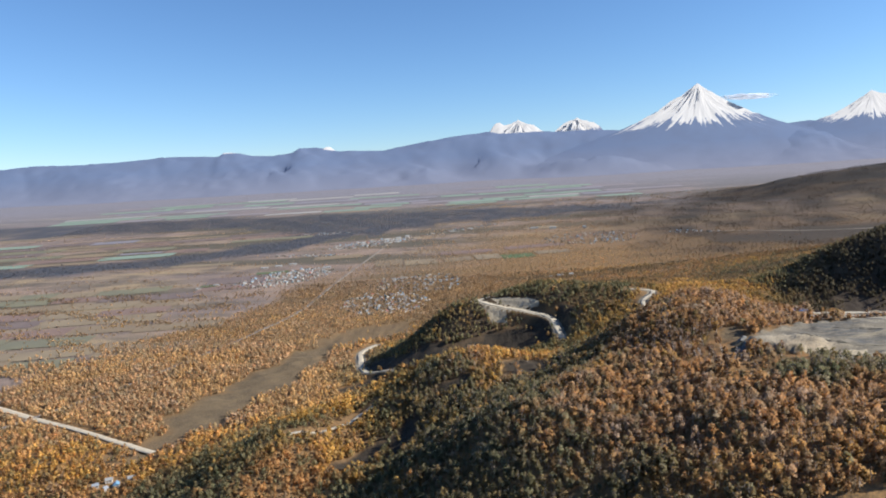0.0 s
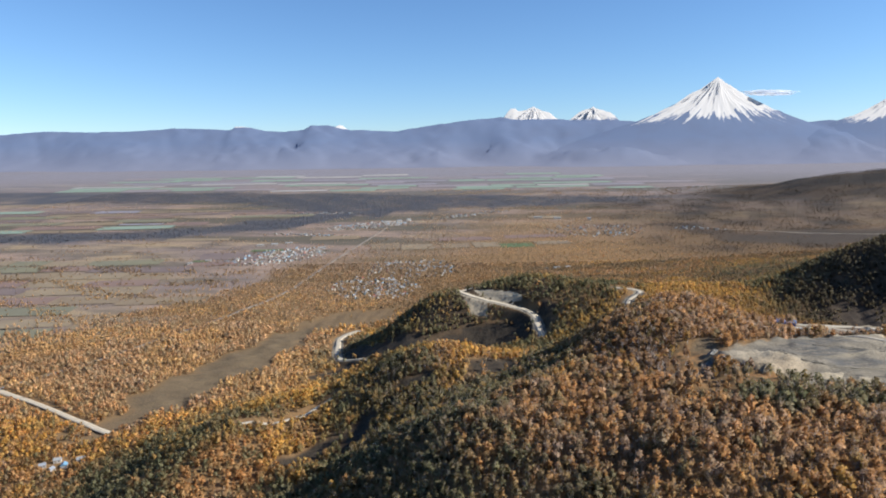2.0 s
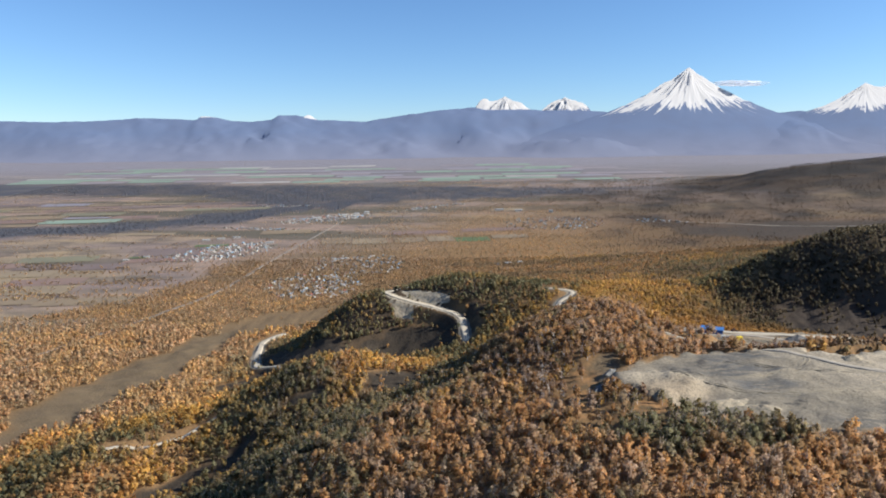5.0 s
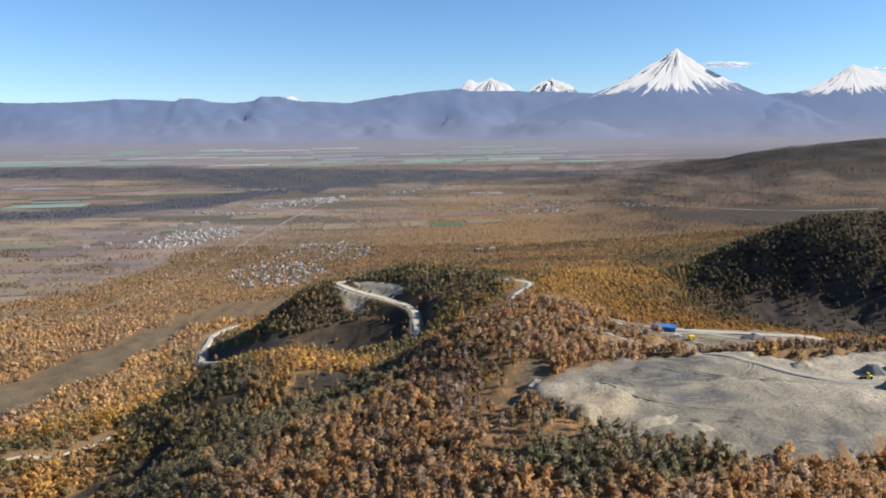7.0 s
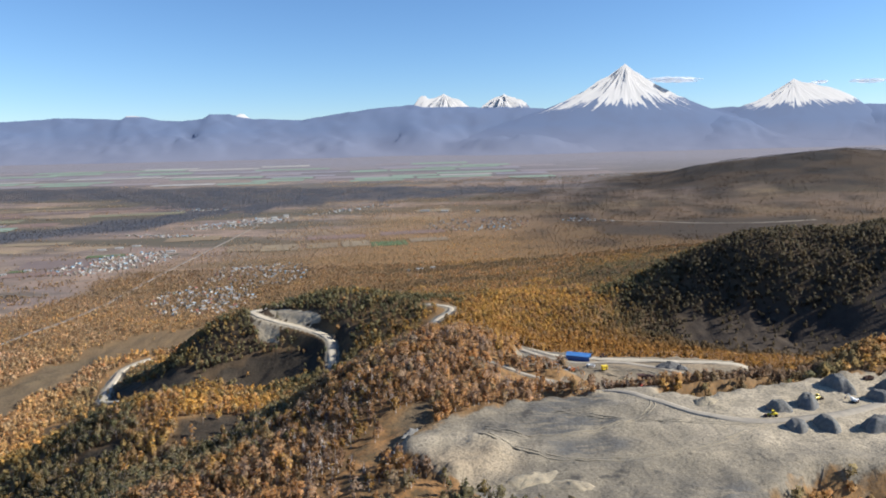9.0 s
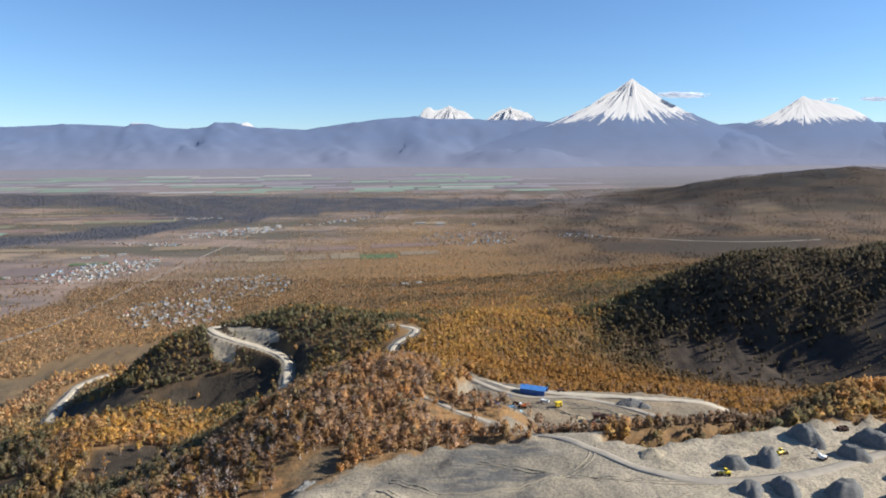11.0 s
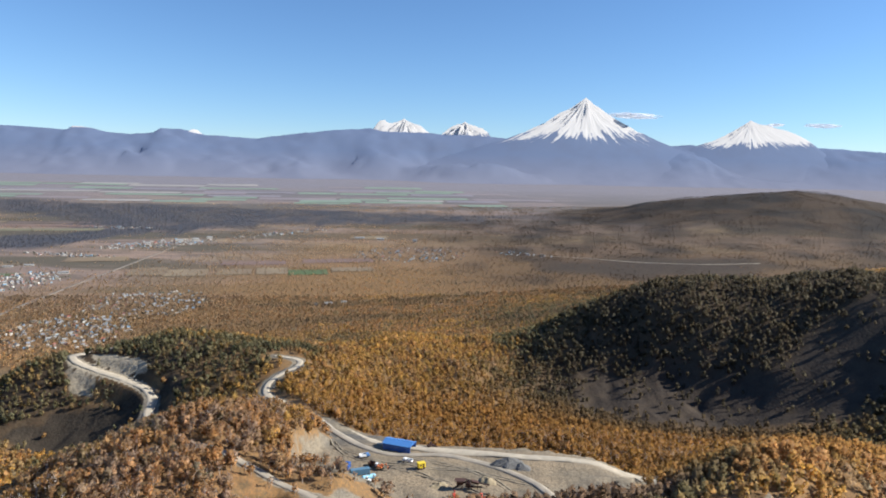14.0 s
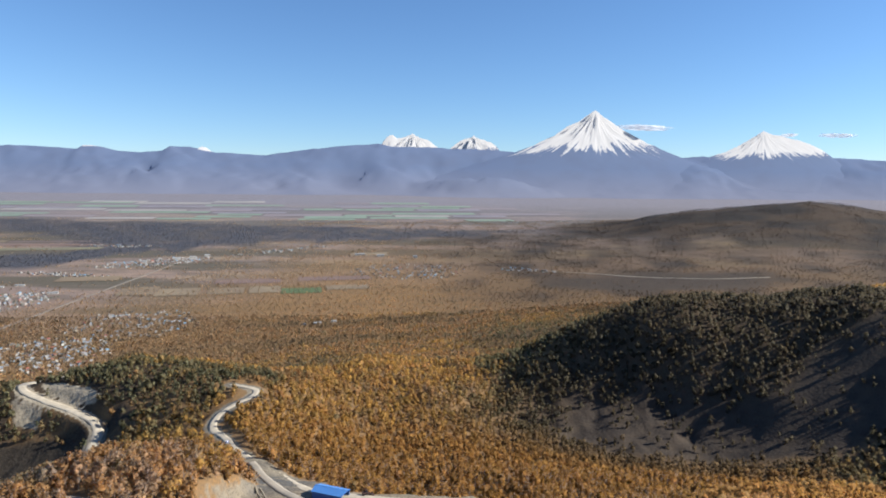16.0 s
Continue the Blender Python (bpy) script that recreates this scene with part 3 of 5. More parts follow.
peak = 28 * np.exp(-((rx + 668) / 26) ** 2) * smooth(3940, 3985, ry) * smooth(4060, 4000, ry)
zz = zz + peak
snowy = np.clip(peak / 9, 0, 1.2) + 0.8 * smooth(202, 214, zz) * (rx < -1150) * (rx > -1350)
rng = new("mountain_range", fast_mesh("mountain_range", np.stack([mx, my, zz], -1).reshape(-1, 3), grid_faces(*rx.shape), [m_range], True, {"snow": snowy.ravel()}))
rng.data.normals_split_custom_set_from_vertices(soften(corner_normals(rng.data), 0.6))
tagged(rng, "long haze-blue mountain range behind the plain", "mountain range", kind="structure")
# ---- woods ----


def tree_shape(seed, clumps, sprays, trunk_sides, wide=0.26, limbs=3, size=0.2, leaf=0.13, low=0.3, twigs=0):
    """A tree one metre tall: leaning trunk, limbs and pale upright twigs, a few dense clumps inside and many loose leaf sprays around them.
    Returns corners, triangles, which corners are bark, and the corners' normals."""
    r = np.random.RandomState(seed)
    v, f, bark = [], [], []

    def stick(a, b, ra, rb, sides):
        k = len(v)
        for c, rad in ((a, ra), (b, rb)):
            for i in range(sides):
                t = 2 * math.pi * i / sides
                v.append((c[0] + rad * math.cos(t), c[1] + rad * math.sin(t), c[2]))
                bark.append(1.0)
        for i in range(sides):
            j = (i + 1) % sides
            f.append((k + i, k + j, k + sides + j))
            f.append((k + i, k + sides + j, k + sides + i))

    lean = r.uniform(-0.07, 0.07, 2)
    core = np.array((lean[0] * 0.6, lean[1] * 0.6, 0.5 + 0.5 * low))
    if trunk_sides:
        stick((0, 0, -0.06), (lean[0] * 0.6, lean[1] * 0.6, 0.5), 0.026, 0.019, trunk_sides)
        stick((lean[0] * 0.6, lean[1] * 0.6, 0.5), (lean[0], lean[1], 0.98), 0.019, 0.006, trunk_sides)
        for i in range(limbs):
            h, t = r.uniform(0.25, 0.6), r.uniform(0, 6.28)
            o = r.uniform(0.5, 0.95) * wide
            stick((lean[0] * h, lean[1] * h, h), (lean[0] * h + o * math.cos(t), lean[1] * h + o * math.sin(t), h + r.uniform(0.18, 0.36)), 0.014, 0.006, 3)
        for i in range(twigs):
            h, t = r.uniform(0.3, 0.75), r.uniform(0, 6.28)
            o, q = r.uniform(0.5, 1.25) * wide, t + 1.57
            k = len(v)
            for g in (-0.011, 0.011):
                v.append((lean[0] * h + 0.3 * o * math.cos(t) + g * math.cos(q), lean[1] * h + 0.3 * o * math.sin(t) + g * math.sin(q), h))
            v.append((lean[0] * h + o * math.cos(t), lean[1] * h + o * math.sin(t), h + r.uniform(0.2, 0.4)))
            bark.extend([1.0] * 3)
            f.append((k, k + 1, k + 2))
    for i in range(clumps):
        h = low + (0.82 - low) * (i + r.uniform(0, 1)) / clumps
        t = i * 2.4 + r.uniform(-0.5, 0.5)
        o = wide * r.uniform(0.1, 0.6)
        c = np.array((lean[0] * h + o * math.cos(t), lean[1] * h + o * math.sin(t), h))
        q = size * r.uniform(0.75, 1.2)
        k, spin = len(v), r.uniform(0, 6.28)
        for d in ((1, 0, 0), (-0.5, 0.87, 0), (-0.5, -0.87, 0), (0, 0, 1.2), (0, 0, -1.2)):
            e = np.array((d[0] * math.cos(spin) - d[1] * math.sin(spin), d[0] * math.sin(spin) + d[1] * math.cos(spin), d[2]))
            v.append(tuple(c + q * (e * r.uniform(0.8, 1.3) + r.normal(0, 0.2, 3))))
            bark.append(0.0)
        for i0 in range(3):
            j0 = (i0 + 1) % 3
            f.append((k + i0, k + j0, k + 3))
            f.append((k + j0, k + i0, k + 4))
    tall = 0.5 * (1.0 - low)
    for i in range(sprays):
        d = r.normal(size=3)
        d /= np.linalg.norm(d)
        d = d * r.uniform(0.12, 1.0) ** 0.4
        taper = 1.0 - 0.35 * max(0.0, d[2])
        c = core + d * np.array((wide * taper, wide * taper, tall)) * r.uniform(0.85, 1.15)
        u = r.normal(size=3) * (0.7, 0.7, 1.0)
        u /= np.linalg.norm(u)
        w = np.cross(u, r.normal(size=3))
        w /= np.linalg.norm(w)
        a, b = leaf * r.uniform(0.7, 1.4), leaf * r.uniform(0.5, 0.9)
        k = len(v)
        v.extend([tuple(c - u * a * 0.55), tuple(c + u * a * 0.45 - w * b * 0.55), tuple(c + u * a * 0.35 + w * b * 0.6)])
        bark.extend([0.0] * 3)
        f.append((k, k + 1, k + 2))
    v, bark = np.array(v), np.array(bark)
    out = (v - core) * (1, 1, 0.75) + r.normal(0, 0.05, v.shape) + (0, 0, 0.42)
    out[bark > 0, 2] *= 0.1
    return v, np.array(f), bark, out / np.linalg.norm(out, axis=1)[:, None]


RUST, GOLD, OLIVE, GREY, GREEN = (0.345, 0.185, 0.07), (0.41, 0.243, 0.058), (0.135, 0.125, 0.068), (0.30, 0.215, 0.155), (0.074, 0.080, 0.042)


# hamlets: x, y, radii, turn, number of houses
HAMLETS = [(-330, 1335, 105, 62, 0.9, 74), (-205, 1755, 120, 48, 0.5, 64), (-105, 1060, 66, 72, 0.6, 64), (-55, 1205, 80, 80, 0.4, 46), (350, 1640, 115, 85, 0.1, 46), (-330, 1605, 90, 14, -0.25, 18), (-370, 2015, 95, 16, -0.1, 16), (40, 1935, 150, 22, 0.65, 22), (600, 1650, 60, 20, -0.5, 10), (900, 2660, 170, 30, 0.3, 16)]


def tints(x, y, z, r):
    """Leaf colours: gold on the low slopes, rust and bare grey on the ridges, olive on the slopes away from the sun,
    whose shade is put into the leaf colour.
    """
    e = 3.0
    # slopes away from the sun: their shade goes into the leaf colour
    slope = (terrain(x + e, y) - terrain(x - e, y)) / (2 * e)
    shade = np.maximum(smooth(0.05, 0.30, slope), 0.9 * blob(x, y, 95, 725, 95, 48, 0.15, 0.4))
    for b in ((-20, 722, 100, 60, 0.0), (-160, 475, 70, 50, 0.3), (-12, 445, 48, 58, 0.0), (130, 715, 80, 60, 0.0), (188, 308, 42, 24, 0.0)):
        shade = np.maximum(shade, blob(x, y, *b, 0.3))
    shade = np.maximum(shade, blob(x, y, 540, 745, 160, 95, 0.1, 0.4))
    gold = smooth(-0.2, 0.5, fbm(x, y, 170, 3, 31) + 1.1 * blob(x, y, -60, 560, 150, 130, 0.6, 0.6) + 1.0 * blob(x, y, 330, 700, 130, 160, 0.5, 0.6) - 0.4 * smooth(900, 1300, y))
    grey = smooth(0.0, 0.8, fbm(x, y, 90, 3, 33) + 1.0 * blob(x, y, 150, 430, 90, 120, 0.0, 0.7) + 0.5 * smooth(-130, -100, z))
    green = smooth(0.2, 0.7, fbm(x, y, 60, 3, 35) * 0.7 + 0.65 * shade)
    crest = smooth(-142, -118, z) * smooth(570, 500, y) * (x < 260) * (1 - blob(x, y, 188, 308, 42, 24, 0.0, 0.4))
    golden = np.maximum(blob(x, y, -75, 575, 95, 60, 0.7, 0.4), blob(x, y, 200, 590, 75, 75, 0.0, 0.5))
    amber = np.maximum(blob(x, y, 370, 600, 160, 85, 0.1, 0.4), 0.8 * blob(x, y, 430, 505, 140, 62, 0.0, 0.4))
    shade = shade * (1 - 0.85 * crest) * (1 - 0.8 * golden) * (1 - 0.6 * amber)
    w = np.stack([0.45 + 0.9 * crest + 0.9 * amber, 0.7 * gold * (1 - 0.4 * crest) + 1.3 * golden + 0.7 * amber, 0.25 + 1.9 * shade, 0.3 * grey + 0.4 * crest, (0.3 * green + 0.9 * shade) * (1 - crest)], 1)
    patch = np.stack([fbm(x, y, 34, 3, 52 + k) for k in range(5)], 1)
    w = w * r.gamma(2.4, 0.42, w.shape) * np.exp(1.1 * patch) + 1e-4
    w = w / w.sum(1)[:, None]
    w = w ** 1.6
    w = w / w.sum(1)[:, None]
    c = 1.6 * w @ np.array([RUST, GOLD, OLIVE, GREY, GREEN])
    # leaves grey out with distance: haze put into their colour
    far_haze = (smooth(850, 1600, y) * (0.6 - 0.25 * smooth(100, 400, x) * smooth(2000, 1600, y)))[:, None]
    c = c * (1 - far_haze) + far_haze * np.array((0.32, 0.235, 0.175))
    copse = (0.65 * smooth(0.1, 0.5, fbm(x * 0.6, y * 2.2, 240, 4, 91)) * smooth(800, 1000, y))[:, None]
    for h in HAMLETS:
        copse = np.maximum(copse, 0.5 * blob(x, y, *h[:5])[:, None])
    c = c * (1 - copse) + copse * np.array((0.125, 0.112, 0.078))
    # the plain's leaves are bleached towards tan, again painted haze
    pale = np.maximum(0.55 * smooth(-60, -160, x) * smooth(540, 640, y), 0.5 * smooth(800, 1000, y) * smooth(300, 0, x))[:, None]
    c = c * (1 - pale) + pale * np.array((0.42, 0.30, 0.185))
    c = c * (1 - 0.65 * amber[:, None]) + 0.65 * amber[:, None] * np.array((0.47, 0.235, 0.058))
    brushy = 0.8 * blob(x, y, 306, 430, 70, 20, 0.12, 0.3)[:, None]
    c = c * (1 - brushy) + brushy * np.array((0.26, 0.165, 0.115))
    # haze blues the river woods, shade darkens the far hill's trees, in the colour
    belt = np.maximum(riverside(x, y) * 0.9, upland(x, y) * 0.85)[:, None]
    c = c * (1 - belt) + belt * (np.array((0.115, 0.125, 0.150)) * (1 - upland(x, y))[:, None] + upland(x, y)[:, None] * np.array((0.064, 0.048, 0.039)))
    # eastern hill: dark olive leaves with the flank's shade mixed into the colour
    hill_shade = blob(x, y, 610, 725, 250, 125, 0.1, 0.25)[:, None]
    c = c * (1 - 0.85 * hill_shade) + 0.85 * hill_shade * np.array((0.128, 0.108, 0.074))
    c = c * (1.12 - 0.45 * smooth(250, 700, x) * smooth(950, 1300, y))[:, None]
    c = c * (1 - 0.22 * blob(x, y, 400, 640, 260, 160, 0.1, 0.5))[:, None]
    c = c * (1 + 0.4 * smooth(0, -150, x) * smooth(480, 600, y) * smooth(1300, 1000, y))[:, None]
    c = c * (1 + 0.25 * smooth(1150, 1400, y) * (1 - upland(x, y)))[:, None]
    c = c * (1 + 0.1 * smooth(220, 20, x) * smooth(1150, 900, y))[:, None]
    return c * r.uniform(0.8, 1.22, (len(x), 1))


def wooded(x, y, edge):
    """Chance of a tree."""
    open_land = np.maximum(np.maximum(meadow(x, y), scrub(x, y)), 0.93 * heather(x, y))
    d = 1.0 - smooth(0.35, 0.6, open_land + 0.18 * fbm(x, y, 18, 2, 41))
    d = d * (1 - smooth(0.25, 0.5, quarry(x, y) * (1 - bank(x, y)) + 0.15 * fbm(x, y, 14, 2, 42)))
    d = np.maximum(d, 0.45 * blob(x, y, 306, 430, 62, 13, 0.12, 0.3))
    d = np.maximum(d, 0.9 * (blob(x, y, 231, 449, 18, 14, 0.2, 0.3) > 0.5))
    d = d * smooth(2.0, 4.5 + 5.0 * (y > 560), edge) * smooth(-0.5, 1.0, edge / 9 - (x < 0) * (y > 640) + 0.6)
    d = d * smooth(3.5, 5.5, nearest_line(x, y, HIGHWAY)[0]) * smooth(5, 8, nearest_line(x, y, VALLEY)[0]) * smooth(4, 8, nearest_line(x, y - 3, FOREST_TRACK)[0])
    d = np.maximum(d, 0.06 * scrub(x, y))
    d = np.maximum(d, 0.28 * heather(x, y) * (fbm(x, y, 32, 2, 45) > 0.12))
    d = d * (1 - blob(x, y, -261, 487, 16, 12)) * (1 - 0.8 * sward(x, y)) * (1 - blob(x, y, 304, 449, 80, 12, 0.15, 0.3))
    for h in HAMLETS:
        d = d * (1 - 0.3 * blob(x, y, *h[:5]))
    d = d * (1 - 0.8 * smooth(1300, 1500, y) * smooth(0.1, -0.2, fbm(x, y, 150, 4, 44)))
    d = d * (1 - 0.2 * upland(x, y))
    brush = 0.65 * smooth(0.12, 0.4, fbm(x, y * 2.6, 210, 4, 47)) + 0.06
    d = np.maximum(d * (1 - (1 - brush) * open_west(x, y)), 0.9 * riverside(x, y))
    return d



def forest(name, x0, x1, y0, y1, step, shapes, size, label, seed, keep=None):
    """Many trees in one mesh, on a jittered grid, over the part of the land that the flight looks upon."""
    r = np.random.RandomState(seed)
    x, y = np.meshgrid(np.arange(x0, x1, step), np.arange(y0, y1, step), indexing="ij")
    x, y = x.ravel() + r.uniform(-0.62, 0.62, x.size) * step, y.ravel() + r.uniform(-0.62, 0.62, x.size) * step
    w = (x > -0.70 * y - 30) & (x < 330 + 0.86 * (y - 190))
    if keep is not None:
        w &= keep(x, y)
    x, y = x[w], y[w]
    z, edge = height(x, y)
    w = r.uniform(size=x.size) < wooded(x, y, edge)
    x, y, z = x[w], y[w], z[w]
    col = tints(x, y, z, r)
    tall = size * r.uniform(0.62, 1.25, x.size) * (1 + 0.18 * fbm(x, y, 45, 2, 51))
    spin, kind = r.uniform(0, 6.283, x.size), r.randint(0, len(shapes), x.size)
    vs, fs, cs, ns, k0 = [], [], [], [], 0
    for k, (v, f, bark, nrm) in enumerate(shapes):
        w = np.where(kind == k)[0]
        if not len(w):
            continue
        c, s, h = np.cos(spin[w])[:, None], np.sin(spin[w])[:, None], tall[w][:, None]
        px = (v[None, :, 0] * c - v[None, :, 1] * s) * h + x[w][:, None]
        py = (v[None, :, 0] * s + v[None, :, 1] * c) * h + y[w][:, None]
        pz = v[None, :, 2] * h + z[w][:, None]
        vs.append(np.stack([px, py, pz], -1).reshape(-1, 3))
        ns.append(np.stack([nrm[None, :, 0] * c - nrm[None, :, 1] * s, nrm[None, :, 0] * s + nrm[None, :, 1] * c, np.broadcast_to(nrm[None, :, 2], px.shape)], -1).reshape(-1, 3))
        fs.append((f[None] + (k0 + np.arange(len(w)) * len(v))[:, None, None]).reshape(-1, 3))
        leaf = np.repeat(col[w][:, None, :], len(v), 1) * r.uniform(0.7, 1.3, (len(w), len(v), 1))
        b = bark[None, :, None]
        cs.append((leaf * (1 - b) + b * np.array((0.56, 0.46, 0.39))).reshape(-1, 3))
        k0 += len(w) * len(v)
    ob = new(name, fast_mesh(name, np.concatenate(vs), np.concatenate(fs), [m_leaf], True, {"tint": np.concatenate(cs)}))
    ob.data.normals_split_custom_set_from_vertices(np.concatenate(ns))
    tagged(ob, label, "forest", kind="stuff")
    return len(x)


def stand(x, y):
    """The stretch of the ridge whose birches stand as single trees."""
    return (np.abs((x - 150) + 0.35 * (y - 380)) < 27) & (np.abs(y - 385) < 55)


def behind_yard(x, y):
    return (x > 200) & (x < 480) & (y > 505) & (y < 600)


NEAR = [tree_shape(100 + i, (2, 2, 0, 1)[i % 4], (46, 42, 22, 36)[i % 4], 3, wide=0.29, limbs=(1, 1, 2, 2)[i % 4], size=0.15, leaf=(0.21, 0.20, 0.16, 0.19)[i % 4], low=0.2, twigs=(4, 6, 16, 10)[i % 4]) for i in range(12)]
MID = [tree_shape(200 + i, 1, 22, 0, size=0.22, wide=0.31, leaf=0.29, low=0.12) for i in range(10)]
FAR = [tree_shape(300 + i, 0, 12, 0, wide=0.36, leaf=0.5, low=0.05) for i in range(8)]
DOT = [tree_shape(400 + i, 0, 7, 0, wide=0.36, leaf=0.6, low=0.05) for i in range(6)]
for args in (
    ("ridge_forest", -30, 270, 225, 520, 2.9, NEAR, 5.8, "rusty autumn birch forest on the near ridge", 1, lambda x, y: ~stand(x, y)),
    ("slope_forest", -460, -30, 225, 520, 3.4, MID, 4.9, "golden birch forest on the slope below the ridge", 5),
    ("yard_forest", 270, 700, 225, 520, 3.4, MID, 4.9, "amber birch forest around the quarry yard", 6),
    ("hill_forest", -700, 1000, 520, 860, 3.8, MID, 4.9, "olive and golden birch forest over the hills", 2, lambda x, y: ~behind_yard(x, y)),
    ("amber_forest", 200, 480, 505, 600, 2.9, NEAR, 5.6, "amber birch forest with pale trunks behind the quarry yard", 7, behind_yard),
    ("plain_forest", -1000, 1300, 860, 1250, 4.3, FAR, 3.2, "brown autumn forest of the plain", 3),
    ("far_forest", -1400, 1900, 1250, 2700, 7.2, DOT, 2.7, "distant brown autumn woodland", 4),
):
    forest(*args)

# single birches along the ridge beside the quarry
m_birch_leaf, n, l, p = material("birch_leaves", 0.75, 0.15)
pick = n.new("ShaderNodeValToRGB")
for i, (at, col) in enumerate(((0.0, RUST), (0.3, (0.40, 0.22, 0.09)), (0.5, GREY), (0.7, (0.33, 0.19, 0.10)), (0.85, GOLD), (1.0, OLIVE))):
    e = pick.color_ramp.elements[i] if i < 2 else pick.color_ramp.elements.new(at)
    e.position, e.color = at, (*[1.2 * c for c in col], 1)
l.new(n.new("ShaderNodeObjectInfo").outputs["Random"], pick.inputs[0])
leafy = mixer(n, l, grain(n, l, 1.6, 0.4, 0.75, 2), pick.outputs[0], (0.14, 0.09, 0.05))
l.new(leafy, p.inputs["Base Color"])
tl = n.new("ShaderNodeBsdfTranslucent")
l.new(leafy, tl.inputs[0])
ms = n.new("ShaderNodeMixShader")
ms.inputs[0].default_value = 0.5
l.new(p.outputs[0], ms.inputs[1])
l.new(tl.outputs[0], ms.inputs[2])
hole = n.new("ShaderNodeBsdfTransparent")
airy = n.new("ShaderNodeMixShader")
l.new(grain(n, l, 4.2, 0.30, 0.46, 2), airy.inputs[0])
l.new(hole.outputs[0], airy.inputs[1])
l.new(ms.outputs[0], airy.inputs[2])
l.new(airy.outputs[0], n["Material Output"].inputs[0])
m_bark = two_tone("pale_birch_bark", (0.56, 0.50, 0.45), (0.30, 0.26, 0.23), 3.0, 0.85, 0.2, 0.02)

SINGLE = []
for i in range(8):
    v, f, bark, nrm = tree_shape(500 + i, (2, 0)[i % 3 == 2], (60, 30)[i % 3 == 2], 5, wide=0.28, limbs=6, size=0.14, leaf=(0.18, 0.14)[i % 3 == 2], low=0.22, twigs=(8, 18)[i % 3 == 2])
    nb = int((bark > 0).sum())
    fb = f[f.max(1) < nb]
    fl = f[f.min(1) >= nb] - nb
    trunk_mesh = fast_mesh("birch_tree", v[:nb], fb, [m_bark], True)
    crown_mesh = fast_mesh("crown", v[nb:], fl, [m_birch_leaf], True)
    crown_mesh.normals_split_custom_set_from_vertices(nrm[nb:])
    SINGLE.append((trunk_mesh, crown_mesh))
r = np.random.RandomState(77)
placed = 0
for gx_ in np.arange(70, 230, 4.3):
    for gy_ in np.arange(328, 442, 4.3):
        x, y = gx_ + r.uniform(-1.9, 1.9), gy_ + r.uniform(-1.9, 1.9)
        kind, tall, spin, chance = r.randint(8), 6.2 * r.uniform(0.75, 1.25), r.uniform(0, 360), r.uniform()
        if placed >= 298 or not stand(x, y):
            continue
        z, edge = height(x, y)
        if chance > wooded(np.array([x]), np.array([y]), edge)[0]:
            continue
        ob = new("birch_tree", SINGLE[kind][0])
        ob.matrix_basis = pose(x, y, float(z[0]), 0, 0, spin) @ Matrix.Diagonal((tall, tall, tall, 1))
        crown = new("crown", SINGLE[kind][1])
        crown.parent = ob
        tagged(ob, "slender half-bare autumn birch with pale grey limbs" if kind % 3 == 2 else "small rusty autumn birch with a pale trunk", "birch tree", "birches on the ridge")
        placed += 1
for k in range(190):
    x, y = r.uniform(236, 366), 0.0
    y = 430 + 0.16 * (x - 292) + r.normal(0, 6)
    kind, tall, spin = (2, 5, 2, 5, 2)[r.randint(5)], 4.6 * r.uniform(0.6, 1.2), r.uniform(0, 360)
    z, edge = height(x, y)
    if edge[0] < 2.5 or y < 412:
        continue
    ob = new("birch_tree", SINGLE[kind][0])
    ob.matrix_basis = pose(x, y, float(z[0]), 0, 0, spin) @ Matrix.Diagonal((tall, tall, tall, 1))
    crown = new("crown", SINGLE[kind][1])
    crown.parent = ob
    tagged(ob, "half-bare autumn birch on the bank below the quarry", "birch tree", "birches on the bank")
# ---- helpers for built things ----


def part(name, bm, mat, parent=None, label="", at=None):
    """Links a bmesh as one mesh object, under a thing or a part."""
    me = bpy.data.meshes.new(name)
    bm.to_mesh(me)
    bm.free()
    me.materials.append(mat)
    ob = new(name, me)
    ob.parent = parent
    if at is not None:
        ob.matrix_basis = at
    if label:
        tagged(ob, label)
    return ob


def box(sx, sy, sz, at=(0, 0, 0), bevel=0.0, turn=0.0, bm=None):
    """A box standing on at, with softened edges."""
    bm = bm or bmesh.new()
    m = Matrix.Translation(at) @ Matrix.Rotation(turn, 4, "Z") @ Matrix.Translation((0, 0, sz / 2)) @ Matrix.Diagonal((sx, sy, sz, 1))
    g = bmesh.ops.create_cube(bm, size=1, matrix=m)
    if bevel:
        es = list({e for v in g["verts"] for e in v.link_edges})
        bmesh.ops.bevel(bm, geom=es, offset=bevel, segments=1, affect="EDGES", profile=0.5)
    return bm


def tube(a, b, ra, rb=None, sides=10, bm=None):
    """A capped cylinder or cone from a to b."""
    bm = bm or bmesh.new()
    a, b = Vector(a), Vector(b)
    d = b - a
    m = Matrix.Translation((a + b) / 2) @ d.to_track_quat("Z", "Y").to_matrix().to_4x4()
    bmesh.ops.create_cone(bm, cap_ends=True, segments=sides, radius1=ra, radius2=ra if rb is None else rb, depth=d.length, matrix=m)
    return bm


